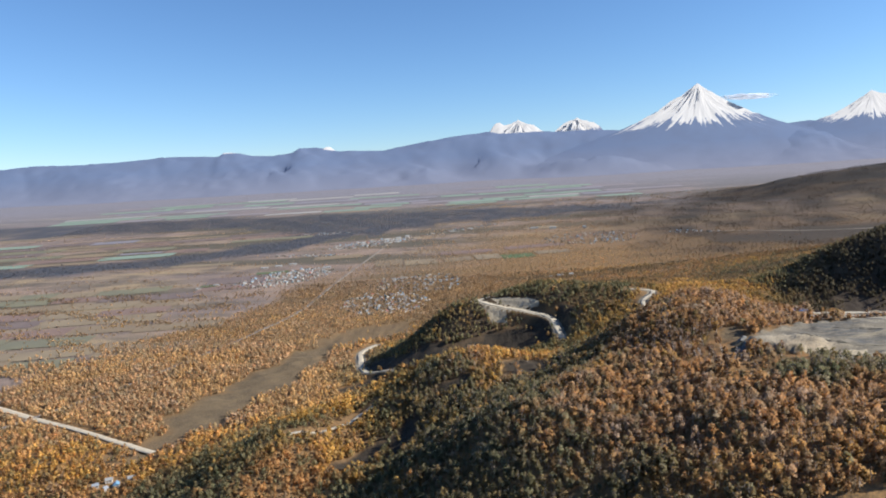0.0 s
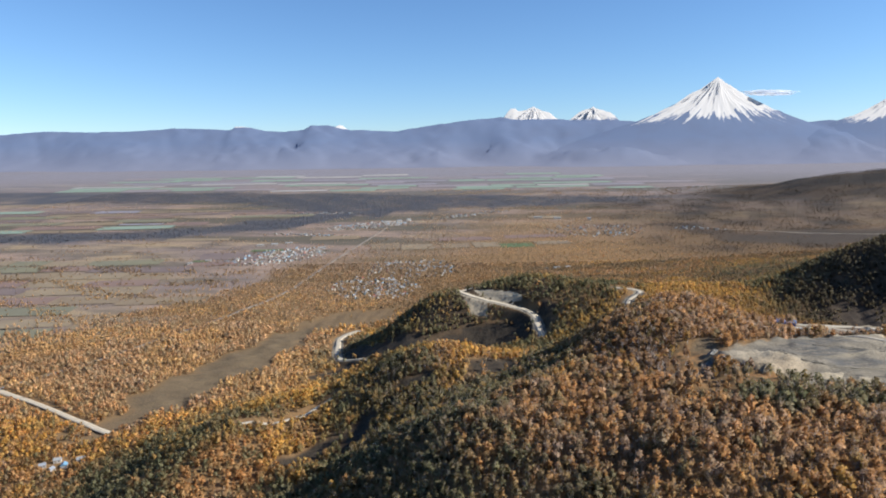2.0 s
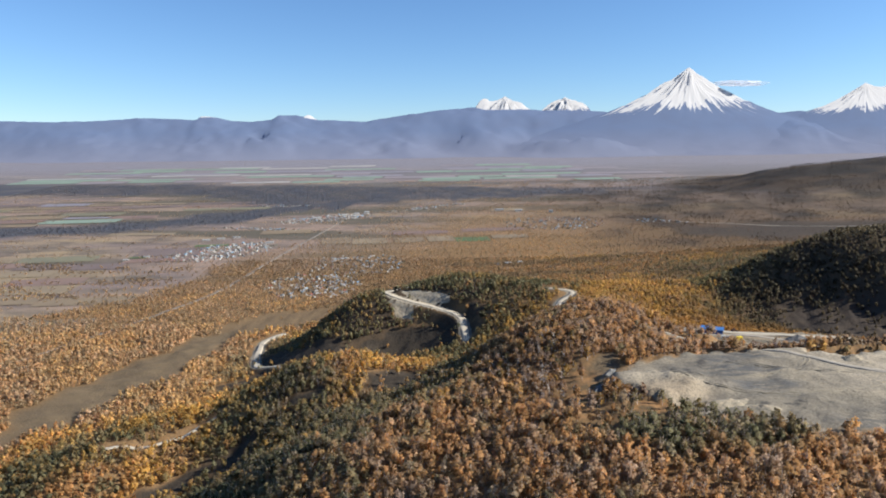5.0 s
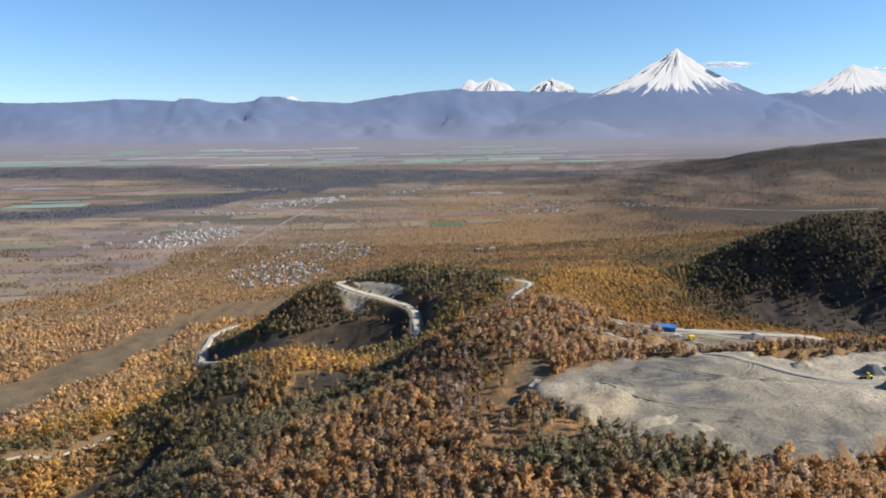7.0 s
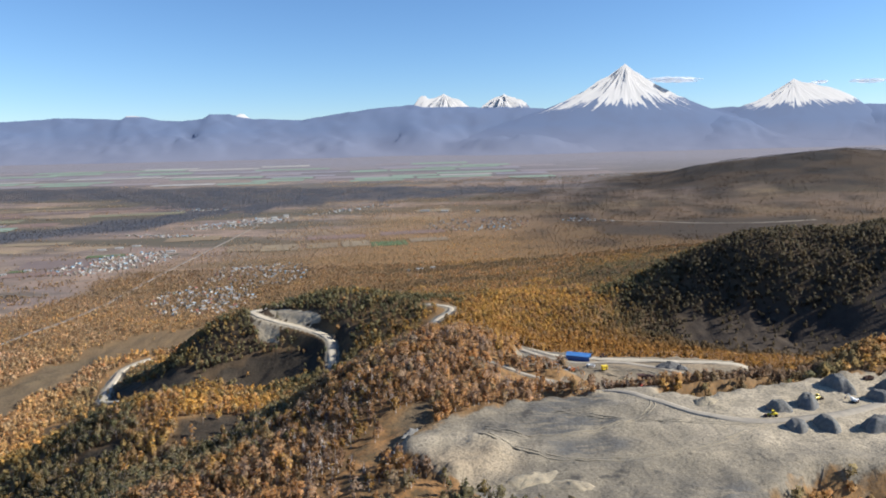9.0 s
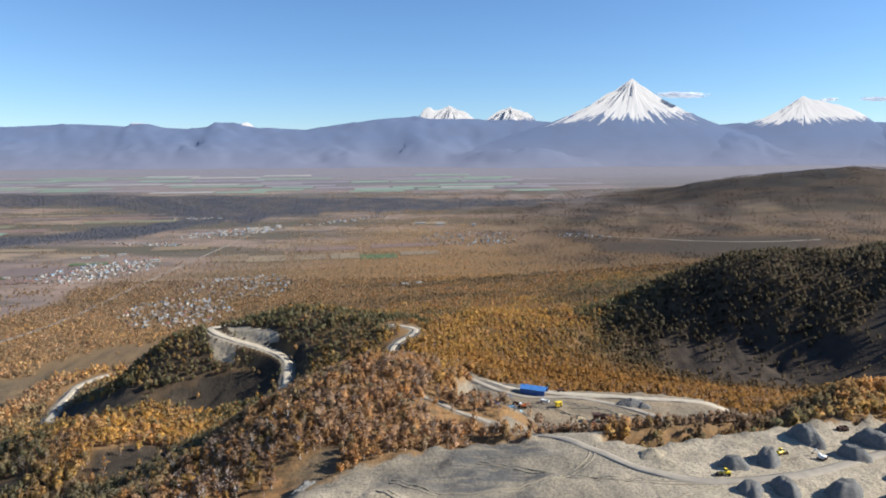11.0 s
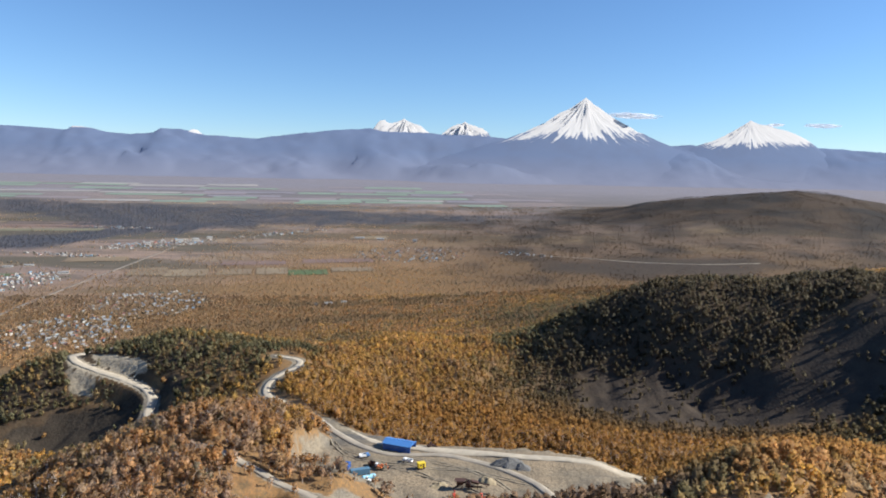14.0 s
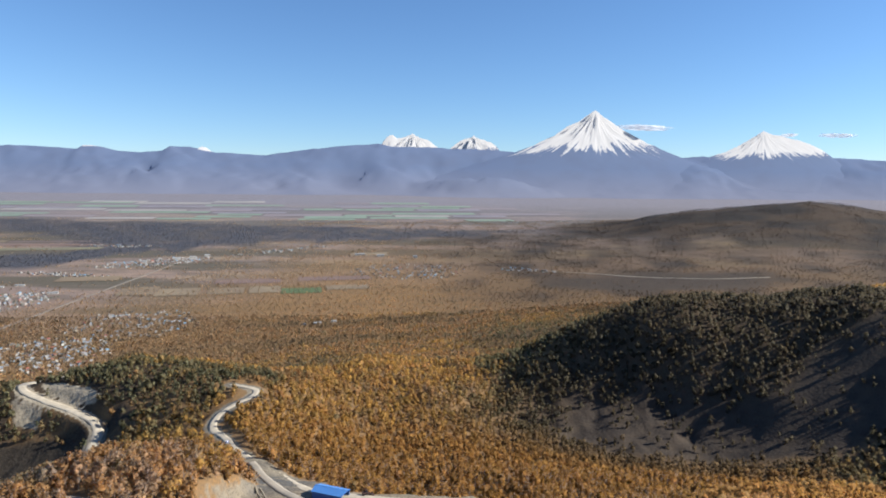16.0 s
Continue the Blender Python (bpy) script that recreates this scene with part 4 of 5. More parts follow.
def prism(profile, length, bm=None):
    """A profile of (x, z) drawn out along y, centred."""
    bm = bm or bmesh.new()
    ends = [[bm.verts.new((x, s * length / 2, z)) for x, z in profile] for s in (-1, 1)]
    bm.faces.new(ends[0])
    bm.faces.new(ends[1][::-1])
    k = len(profile)
    for i in range(k):
        bm.faces.new((ends[0][i], ends[1][i], ends[1][(i + 1) % k], ends[0][(i + 1) % k]))
    bmesh.ops.recalc_face_normals(bm, faces=bm.faces)
    return bm


def lie(x, y):
    return float(height(x, y)[0][0])


def thing(name, x, y, turn, label, category, group="", z=None):
    ob = new(name)
    ob.matrix_basis = pose(x, y, lie(x, y) if z is None else z, 0, 0, turn)
    return tagged(ob, label, category, group)


m_blue_roof = painted("blue_sheet_roof", (0.085, 0.225, 0.52), 0.32)
m_blue_wall = painted("blue_sheet_wall", (0.03, 0.10, 0.34), 0.5)
m_container = painted("faded_blue_steel", (0.10, 0.19, 0.27), 0.5)
m_pale_blue = painted("pale_blue_steel", (0.30, 0.55, 0.68), 0.45)
m_yellow = painted("yellow_paint", (0.80, 0.58, 0.02), 0.4)
m_red = painted("red_paint", (0.50, 0.07, 0.03), 0.45)
m_orange = painted("orange_paint", (0.62, 0.17, 0.04), 0.45)
m_white = painted("white_paint", (0.75, 0.75, 0.73), 0.4)
m_rust = two_tone("rusty_steel", (0.10, 0.045, 0.03), (0.055, 0.04, 0.035), 2.0, 0.7, 0.2, 0.03)
m_rubber = two_tone("black_rubber", (0.02, 0.02, 0.02), (0.035, 0.033, 0.03), 3.0, 0.9, 0)
m_glass = painted("dark_cab_glass", (0.02, 0.03, 0.04), 0.08)
m_sand = two_tone("yellow_sand", (0.36, 0.29, 0.18), (0.28, 0.225, 0.14), 0.6, 0.95, 0.5, 0.2)
m_stone_heap = two_tone("grey_crushed_stone", (0.13, 0.127, 0.12), (0.19, 0.18, 0.165), 0.9, 0.95, 0.7, 0.25)
m_spoil = two_tone("quarried_sand", (0.37, 0.305, 0.205), (0.26, 0.222, 0.16), 0.5, 0.95, 0.7, 0.3)
m_timber = two_tone("weathered_timber", (0.20, 0.15, 0.10), (0.30, 0.25, 0.19), 1.5, 0.85, 0.2, 0.02)

# ---- quarry yard ----
shed = thing("storage_shed", 269, 505, -26.6, "long blue sheet-metal shed with a low gable roof and open end", "shed")
part("back_wall", box(13.2, 0.15, 2.9, (0, 3.4, 0)), m_blue_wall, shed)
part("front_wall", box(13.2, 0.15, 2.9, (0, -3.4, 0)), m_blue_wall, shed)
part("end_wall", prism([(-3.3, 0), (3.3, 0), (3.3, 2.9), (0, 4.0), (-3.3, 2.9)], 0.15), m_blue_wall, shed, at=pose(-6.6, 0, 0, 0, 0, 90))
for side in (-1, 1):
    part("roof_panel", box(14.0, 4.0, 0.12), m_blue_roof, shed, "bright blue ribbed roof sheet", at=pose(0, side * 1.85, 3.38, -side * 17.5, 0, 0))
    for k in range(15):
        part("roof_rib", box(0.08, 3.9, 0.09), m_blue_roof, shed, at=pose(-6.7 + k * 0.957, side * 1.85, 3.49, -side * 17.5, 0, 0))
    part("door_post", box(0.25, 0.25, 2.95, (6.5, side * 3.35, 0)), m_blue_wall, shed)
part("lintel", box(0.2, 6.6, 0.5, (6.5, 0, 2.7)), m_blue_wall, shed)
part("ridge_cap", box(14.1, 0.5, 0.1, (0, 0, 4.02)), m_blue_roof, shed)


def container(x, y, turn, length, mat, label):
    ob = thing("shipping_container", x, y, turn, label, "container", "yard containers")
    part("body", box(length, 2.2, 2.3, (0, 0, 0.1), 0.06), mat, ob)
    for k in range(int(length / 0.7)):
        for s in (-1, 1):
            part("side_rib", box(0.25, 0.08, 2.0, (-length / 2 + 0.5 + k * 0.7, s * 1.12, 0.25)), mat, ob)
    part("door", box(0.06, 2.0, 2.1, (length / 2 + 0.04, 0, 0.2)), mat, ob)
    for s in (-1, 1):
        part("skid", box(length, 0.2, 0.12, (0, s * 0.9, 0)), m_rust, ob)
    return ob


container(251.5, 479.5, 14, 8.0, m_container, "long faded blue steel container on bare ground")
container(246, 486, 75, 4.5, m_blue_wall, "short blue steel container with an open roof")

tank = thing("fuel_tank", 255, 475.5, 22, "pale blue cylindrical fuel tank on a steel cradle", "tank")
part("drum", tube((-2.6, 0, 1.15), (2.6, 0, 1.15), 1.0, sides=16), m_pale_blue, tank)
for s in (-1, 1):
    part("end_cap", tube((s * 2.6, 0, 1.15), (s * 3.0, 0, 1.15), 1.0, 0.55, 16), m_pale_blue, tank)
    part("cradle", box(0.4, 1.9, 0.7, (s * 1.6, 0, 0)), m_rust, tank)
part("hatch", tube((0.4, 0, 2.1), (0.4, 0, 2.4), 0.3, sides=10), m_rust, tank)


def wheels(ob, xs, half, r):
    for x in xs:
        for s in (-1, 1):
            t = part("tyre", tube((x, s * half - 0.15, r), (x, s * half + 0.15, r), r, sides=12), m_rubber, ob)
            part("rim", tube((x, s * (half + 0.13), r), (x, s * (half + 0.18), r), r * 0.5, sides=10), m_rust, t)


def truck(x, y, turn, cab, bed, label, tilt=0.0):
    ob = thing("dump_truck", x, y, turn, label, "truck", "yard vehicles")
    part("chassis", box(4.6, 0.8, 0.25, (0, 0, 0.55)), m_rust, ob)
    c = part("cab", box(1.2, 1.6, 1.25, (1.75, 0, 0.6), 0.12), cab, ob)
    part("windscreen", box(0.05, 1.3, 0.5, (2.36, 0, 1.2)), m_glass, c)
    for s in (-1, 1):
        part("side_window", box(0.6, 0.04, 0.45, (1.85, s * 0.81, 1.22)), m_glass, c)
    part("bonnet", box(0.5, 1.3, 0.6, (2.5, 0, 0.55), 0.08), cab, ob)
    b = part("bed", box(2.9, 1.8, 0.2), bed, ob, at=pose(-0.55, 0, 0.85, 0, tilt, 0))
    for s in (-1, 1):
        part("bed_side", box(2.9, 0.1, 0.85, (0, s * 0.88, 0.1)), bed, b)
    part("headboard", box(0.1, 1.8, 1.05, (1.42, 0, 0.1)), bed, b)
    part("tailgate", box(0.1, 1.7, 0.7, (-1.42, 0, 0.1)), bed, b)
    wheels(ob, (-1.6, -0.75, 1.75), 0.8, 0.42)
    return ob


def digger(x, y, turn, mat, label, reach=1.0):
    ob = thing("excavator", x, y, turn, label, "excavator", "yard vehicles")
    for s in (-1, 1):
        t = part("track", box(2.9, 0.45, 0.6, (0, s * 0.85, 0), 0.15), m_rubber, ob)
        part("track_frame", box(2.0, 0.5, 0.2, (0, s * 0.85, 0.2)), m_rust, t)
    part("house", box(2.2, 1.9, 0.9, (-0.3, 0, 0.75), 0.12), mat, ob)
    c = part("cab", box(1.0, 0.8, 1.1, (0.5, 0.55, 1.1), 0.08), mat, ob)
    part("window", box(0.05, 0.6, 0.7, (1.01, 0.55, 1.3)), m_glass, c)
    part("counterweight", box(0.5, 1.9, 0.7, (-1.5, 0, 0.8), 0.1), m_rust, ob)
    part("boom", tube((0.6, -0.2, 1.3), (2.6 * reach, -0.2, 3.0), 0.2, 0.16, 6), mat, ob)
    part("stick", tube((2.6 * reach, -0.2, 3.0), (3.7 * reach, -0.2, 1.3), 0.15, 0.1, 6), mat, ob)
    part("bucket", box(0.7, 0.8, 0.6, (3.7 * reach, -0.2, 0.7), 0.15), m_rust, ob)
    return ob


def loader(x, y, turn, mat, label):
    ob = thing("wheel_loader", x, y, turn, label, "wheel loader", "yard vehicles")
    part("rear_body", box(2.0, 1.4, 0.9, (-1.0, 0, 0.6), 0.15), mat, ob)
    part("front_frame", box(1.1, 1.0, 0.6, (0.8, 0, 0.6), 0.08), mat, ob)
    c = part("cab", box(0.9, 1.1, 1.0, (-0.3, 0, 1.5), 0.08), mat, ob)
    part("window", box(0.92, 1.12, 0.5, (-0.3, 0, 1.75)), m_glass, c)
    for s in (-1, 1):
        part("lift_arm", tube((0.6, s * 0.45, 1.2), (2.1, s * 0.45, 0.5), 0.12, sides=6), mat, ob)
    part("bucket", prism([(0, 0), (0.9, 0), (0.2, 0.35), (0, 0.9), (-0.2, 0.7)], 2.0), m_rust, ob, at=pose(2.1, 0, 0.1))
    wheels(ob, (-1.3, 1.0), 0.75, 0.55)
    return ob


truck(253, 497, 20, m_blue_roof, m_white, "small blue and white truck parked on the yard")
truck(272, 490.5, 150, m_white, m_white, "white dump truck standing on pale gravel")
yellow = thing("site_cabin", 277, 482.5, 15, "bright yellow boxy site cabin on wheels", "cabin")
part("body", box(3.2, 2.0, 2.1, (0, 0, 0.45), 0.12), m_yellow, yellow)
part("roof", box(3.4, 2.2, 0.15, (0, 0, 2.55), 0.04), m_yellow, yellow)
part("door", box(0.7, 0.06, 1.6, (0.7, -1.02, 0.6)), m_rust, yellow)
part("window", box(0.8, 0.06, 0.6, (-0.6, -1.02, 1.4)), m_glass, yellow)
wheels(yellow, (-1.0, 1.0), 0.9, 0.42)
digger(260, 484.5, -25, m_orange, "orange excavator with a lowered arm", 1.0)
truck(257, 487.5, -30, m_white, m_rust, "dark flatbed truck with a white cab")
loader(283.5, 505.5, 10, m_rust, "dark wheel loader beside the shed")
loader(254, 471, 165, m_white, "white wheel loader at the yard's edge")
digger(288, 456.5, 100, m_red, "red excavator under the crushing plant", 0.7)
loader(293, 452.5, 30, m_orange, "orange wheel loader near the crushing plant")
loader(298, 455, -40, m_red, "small red wheel loader on sand")

plant = thing("crushing_plant", 294, 464, -8, "rusty stone crushing plant with conveyors and hoppers", "crushing plant")
hop = part("hopper", prism([(-0.8, 0), (0.8, 0), (1.9, 1.8), (-1.9, 1.8)], 2.6), m_rust, plant, at=pose(-3.2, 0, 2.0, 0, 0, 90))
part("rim", box(3.0, 4.1, 0.15, (0, 0, 1.8)), m_rust, hop)
part("crusher", box(2.0, 1.8, 1.8, (0, 0, 1.2), 0.1), m_rust, plant)
part("screen", box(3.0, 1.8, 0.8), m_rust, plant, at=pose(2.6, 0.3, 2.6, 0, 14, 0))
for a, b in (((-6, -1, 0.6), (0.5, -0.8, 4.2)), ((1, 0.8, 3.2), (8.5, 1.6, 1.2)), ((0, 0, 1.4), (5.5, -4.0, 3.0)), ((-2, 1.5, 3.8), (4, 3.5, 1.0))):
    c = part("conveyor", tube(a, b, 0.32, sides=4), m_rust, plant)
    part("belt", tube(Vector(a) + Vector((0, 0, 0.3)), Vector(b) + Vector((0, 0, 0.3)), 0.14, sides=4), m_rubber, c)
for x, y, h in ((-4.2, -1.2, 2.2), (-4.2, 1.2, 2.2), (-2.2, -1.2, 2.2), (-2.2, 1.2, 2.2), (1.4, -0.7, 2.4), (1.4, 1.2, 2.4), (3.8, -0.6, 2.2), (3.8, 1.2, 2.2), (7.5, 1.5, 1.3), (4.8, -3.6, 2.7), (0, -0.9, 3.8)):
    part("leg", box(0.18, 0.18, h, (x, y, 0)), m_rust, plant)


def scrap(x, y, turn, mat, label, seed, k=14, spread=2.2):
    """Loose beams and pipes in a low heap."""
    r = random.Random(seed)
    ob = thing("scrap_pile", x, y, turn, label, "scrap pile", "heaps of scrap")
    for i in range(k):
        px, py, a, ln = r.uniform(-spread, spread), r.uniform(-spread / 2, spread / 2), r.uniform(-0.7, 0.7), r.uniform(1.0, 2.6)
        h = 0.12 + 0.5 * r.random()
        d = Vector((math.cos(a), math.sin(a), r.uniform(-0.1, 0.1))) * ln / 2
        part("beam", tube(Vector((px, py, h)) - d, Vector((px, py, h)) + d, 0.11, sides=5), mat, ob)
    part("plate", box(2.0, 1.3, 0.12, (0, 0, 0.0), 0.0, 0.4), mat, ob)
    return ob


scrap(258, 474, 20, m_rust, "heap of rusty iron beams and pipes", 4)
scrap(320, 451.5, -20, m_rust, "dark row of scrap iron beside the track", 5, 16, 3.0)
scrap(327, 448, -25, m_red, "heap of reddish scrap machinery parts", 6, 14, 2.6)
scrap(249, 483.5, 40, m_timber, "heap of weathered boards and poles", 7, 16, 1.6)


def heap(x, y, r, h, mat, label, seed, squash=1.0, turn=0.0, steep=1.0):
    """A tipped heap: an uneven cone with a slumped foot."""
    na, nr = 28, 9
    a, q = np.meshgrid(np.arange(na) / na * 2 * math.pi, np.arange(nr) / (nr - 1) * 1.15, indexing="ij")
    rs = np.random.RandomState(seed)
    wob = 1 + 0.14 * np.sin(a * 2 + rs.uniform(0, 6)) + 0.09 * np.sin(a * 5 + rs.uniform(0, 6)) + 0.05 * np.sin(a * 9 + rs.uniform(0, 6))
    px, py = q * r * wob * np.cos(a), squash * q * r * wob * np.sin(a)
    pz = h * np.clip(steep * (1 - q), -0.1, 1) ** 0.9 * (1 + 0.0 * a) + 0.05 * h * rs.randn(na, nr) * (q > 0.1) * (q < 0.9)
    pz = np.where(q > 0.99, -0.25 * h, np.where(np.isnan(pz), 0, pz))
    c, s = math.cos(turn), math.sin(turn)
    gx_, gy_ = x + px * c - py * s, y + px * s + py * c
    base = height(gx_.ravel(), gy_.ravel())[0].reshape(gx_.shape)
    v = np.stack([gx_, gy_, base + pz], -1).reshape(-1, 3)
    ob = new("gravel_mound", fast_mesh("gravel_mound", v, grid_faces(na, nr, True)[:, ::-1], [mat], True))
    return tagged(ob, label, "heap", "stone and sand mounds")


heap(315, 485, 7.5, 3.6, m_stone_heap, "grey heap of crushed stone beside the road", 1, 0.7)
heap(320, 482, 4.0, 2.4, m_stone_heap, "grey heap of crushed stone beside the road", 2)
heap(303, 470, 3.5, 1.8, m_sand, "small yellow sand heap by the crushing plant", 3)
heap(283, 468, 4.0, 1.4, m_sand, "low sandy mound on the yard", 4, 0.6)
for k, (x, y, r, h) in enumerate(((312, 375, 6, 3.5), (326, 378, 7, 4.5), (349, 394, 9, 5.5), (357, 379, 6.5, 4), (337, 354, 7.5, 4.5), (309, 358, 6, 3.2), (320, 357, 6.5, 4), (371, 388, 8, 5), (366, 362, 7, 4.5), (352, 348, 7, 4.4), (385, 374, 8, 5), (388, 396, 8, 5))):
    heap(x, y, 0.9 * r, 0.95 * h, m_stone_heap, "steep flat-topped stockpile of dark quarried stone", 20 + k, 0.7, 0.8 * k, 1.9)
digger(345, 378, 120, m_white, "pale excavator among the stockpiles", 0.9)
loader(306, 369, 170, m_yellow, "dusty yellow wheel loader on the quarry floor")
loader(334, 384, 20, m_yellow, "yellow wheel loader beside a stockpile")
truck(368, 401, 190, m_rust, m_rust, "dark dump truck at the top of the quarry")
heap(161, 357, 6, 2.2, m_stone_heap, "grey rubble bank at the quarry's corner", 51, 0.4, 1.0)
heap(168, 372, 6, 1.6, m_stone_heap, "grey rubble bank at the quarry's corner", 52, 0.4, 1.2)
heap(206, 331, 9, 1.6, m_spoil, "loose rubble bank on the quarry floor", 54, 0.5, 0.5)
heap(217, 326, 7, 1.4, m_spoil, "loose rubble bank on the quarry floor", 55, 0.5, -0.4)
heap(288, 386, 6, 2.6, m_spoil, "sandy mound beside the quarry track", 56, 0.7, 0.2)

# a car on the hill road
car = thing("car", 209, 592, 65, "small blue and white car on the gravel road", "car")
part("body", box(2.2, 0.95, 0.42, (0, 0, 0.22), 0.08), m_blue_wall, car)
part("cabin", prism([(-0.75, 0), (0.7, 0), (0.35, 0.38), (-0.55, 0.38)], 0.85), m_white, car, at=pose(0, 0, 0.63))
wheels(car, (-0.7, 0.7), 0.42, 0.2)

# ---- fields of the plain ----
CROPS = {
    "straw": two_tone("straw_stubble", (0.245, 0.19, 0.12), (0.205, 0.158, 0.105), 0.03),
    "green": two_tone("green_crop", (0.085, 0.125, 0.055), (0.11, 0.13, 0.065), 0.03),
    "plough": two_tone("ploughed_soil", (0.145, 0.11, 0.10), (0.17, 0.13, 0.115), 0.03),
    "fallow": two_tone("fallow_grass", (0.225, 0.17, 0.105), (0.185, 0.14, 0.095), 0.02),
    "heather": two_tone("reddish_fallow", (0.21, 0.142, 0.11), (0.175, 0.122, 0.105), 0.02),
    # far crops from here hold distance haze in their colour, all but olive
    "lilac": two_tone("hazed_far_fallow", (0.24, 0.215, 0.235), (0.20, 0.185, 0.205), 0.01),
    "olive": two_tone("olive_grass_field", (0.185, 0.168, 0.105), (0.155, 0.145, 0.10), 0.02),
    "fawn": two_tone("hazed_far_pinkish_fallow", (0.235, 0.20, 0.20), (0.22, 0.19, 0.20), 0.01),
    "pale": two_tone("hazed_far_stubble", (0.33, 0.305, 0.275), (0.28, 0.265, 0.25), 0.01),
    "mint": two_tone("hazed_far_green_crop", (0.215, 0.27, 0.205), (0.20, 0.24, 0.19), 0.01),
}


def field(x, y, sx, sy, turn, crop):
    """A worked field that follows the ground, with a furrowed edge; none in the river woods."""
    if riverside(np.array([x]), np.array([y]))[0] > 0.3:
        return
    nu, nv = 9, 7
    u, v = np.meshgrid(np.linspace(-0.5, 0.5, nu) * sx, np.linspace(-0.5, 0.5, nv) * sy, indexing="ij")
    c, s = math.cos(turn), math.sin(turn)
    px, py = x + (u * c - v * s).ravel(), y + (u * s + v * c).ravel()
    r = np.random.RandomState(int(abs(x * 7 + y)))
    px, py = px + r.uniform(-1, 1, px.size) * sx * 0.012, py + r.uniform(-1, 1, px.size) * sy * 0.012
    top = height(px, py)[0] + 0.9
    ob = new("field", fast_mesh("field", np.stack([px, py, top], 1), grid_faces(nu, nv), [CROPS[crop]], True))
    words = {"straw": "pale straw stubble field", "green": "green winter crop field", "plough": "dark ploughed field", "fallow": "dry fallow grass field",
             "heather": "reddish brown fallow field", "lilac": "greyish distant fallow field", "olive": "olive grass field", "fawn": "pinkish distant fallow field", "pale": "pale distant stubble field", "mint": "pale green distant crop field"}
    tagged(ob, words[crop] + " on the open plain", "field", "fields", "structure")


r = random.Random(11)
for row in range(9):
    y = 812 + row * 58
    x = -0.66 * y - 120 + r.uniform(-40, 0)
    while x < -0.10 * y - 372 - 95 * (row % 3 == 2):
        w = r.uniform(70, 150)
        field(x + w / 2, y + r.uniform(-6, 6), w * 0.97, 58 * r.uniform(0.72, 0.97), 0.10 + r.uniform(-0.04, 0.04), r.choice(("straw", "olive", "plough", "fallow", "heather", "olive", "fallow", "heather")))
        x += w
for row in range(9):
    y = 1560 + row * 66
    x = -0.68 * y + r.uniform(-60, 0)
    while x < -640 + 22 * row:
        w = r.uniform(90, 260)
        if r.random() < 0.85:
            field(x + w / 2, y + r.uniform(-12, 12), w * 0.96, 66 * r.uniform(0.4, 0.95), 0.06 + r.uniform(-0.05, 0.05), r.choice(("lilac", "olive", "heather", "fallow", "straw", "lilac", "heather", "mint", "plough")))
        x += w
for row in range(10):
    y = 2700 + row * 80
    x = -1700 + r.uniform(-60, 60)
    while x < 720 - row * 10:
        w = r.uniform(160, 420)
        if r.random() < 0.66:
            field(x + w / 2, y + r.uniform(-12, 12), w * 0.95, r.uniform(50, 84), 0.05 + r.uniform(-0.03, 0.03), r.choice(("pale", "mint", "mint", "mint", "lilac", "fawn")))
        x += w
for x, y, sx, sy, crop in ((-430, 1340, 120, 76, "plough"), (-372, 1402, 70, 22, "green"), (-425, 1262, 110, 34, "heather"), (-470, 1295, 30, 30, "green"), (-60, 1430, 70, 60, "straw"), (20, 1440, 60, 50, "fallow"), (85, 1450, 55, 60, "straw"), (150, 1440, 70, 46, "green"), (230, 1470, 80, 40, "fallow"), (-130, 1440, 60, 70, "fallow"), (40, 1530, 120, 40, "heather"), (200, 1560, 140, 40, "heather"), (262, 1880, 90, 50, "straw"), (-260, 1560, 110, 50, "fallow")):
    field(x, y, sx, sy, 0.12, crop)

# ---- hamlets ----
m_wall_a = painted("whitewashed_wall", (0.42, 0.385, 0.335), 0.8)
m_wall_b = painted("grey_timber_wall", (0.30, 0.27, 0.24), 0.85)
m_roof_a = painted("zinc_roof", (0.28, 0.275, 0.265), 0.55)
m_roof_b = painted("slate_grey_roof", (0.22, 0.23, 0.25), 0.6)
m_roof_c = painted("rust_red_roof", (0.30, 0.09, 0.06), 0.6)
m_roof_d = painted("sky_blue_roof", (0.15, 0.27, 0.38), 0.55)


def house(wall, roof, label, sx, sy, h):
    """One small gabled house with a door, windows and a chimney; further ones are copies."""
    ob = new("house")
    part("wall", box(sx, sy, h), wall, ob)
    part("roof", prism([(-sy * 0.6, 0), (sy * 0.6, 0), (0, sy * 0.42)], sx * 1.1), roof, ob, at=pose(0, 0, h - 0.05, 0, 0, 90))
    part("chimney", box(0.4, 0.4, 1.0, (sx * 0.2, sy * 0.15, h + sy * 0.2)), m_wall_b, ob)
    part("window", box(0.9, 0.06, 0.8, (sx * 0.2, -sy / 2 - 0.02, h * 0.4)), m_glass, ob)
    part("door", box(0.8, 0.06, 1.6, (-sx * 0.2, -sy / 2 - 0.02, 0)), m_timber, ob)
    return tagged(ob, label, "house", "village houses")


MODELS = [house(m_wall_a, m_roof_a, "small whitewashed house with a pale zinc roof", 5.0, 3.8, 2.4),
          house(m_wall_b, m_roof_b, "small grey timber house with a dark roof", 4.6, 3.6, 2.3),
          house(m_wall_a, m_roof_c, "small white house with a rust-red roof", 4.6, 3.8, 2.4),
          house(m_wall_a, m_roof_d, "small white house with a sky-blue roof", 5.2, 4.0, 2.5)]
r = random.Random(23)
used = [0, 0, 0, 0]
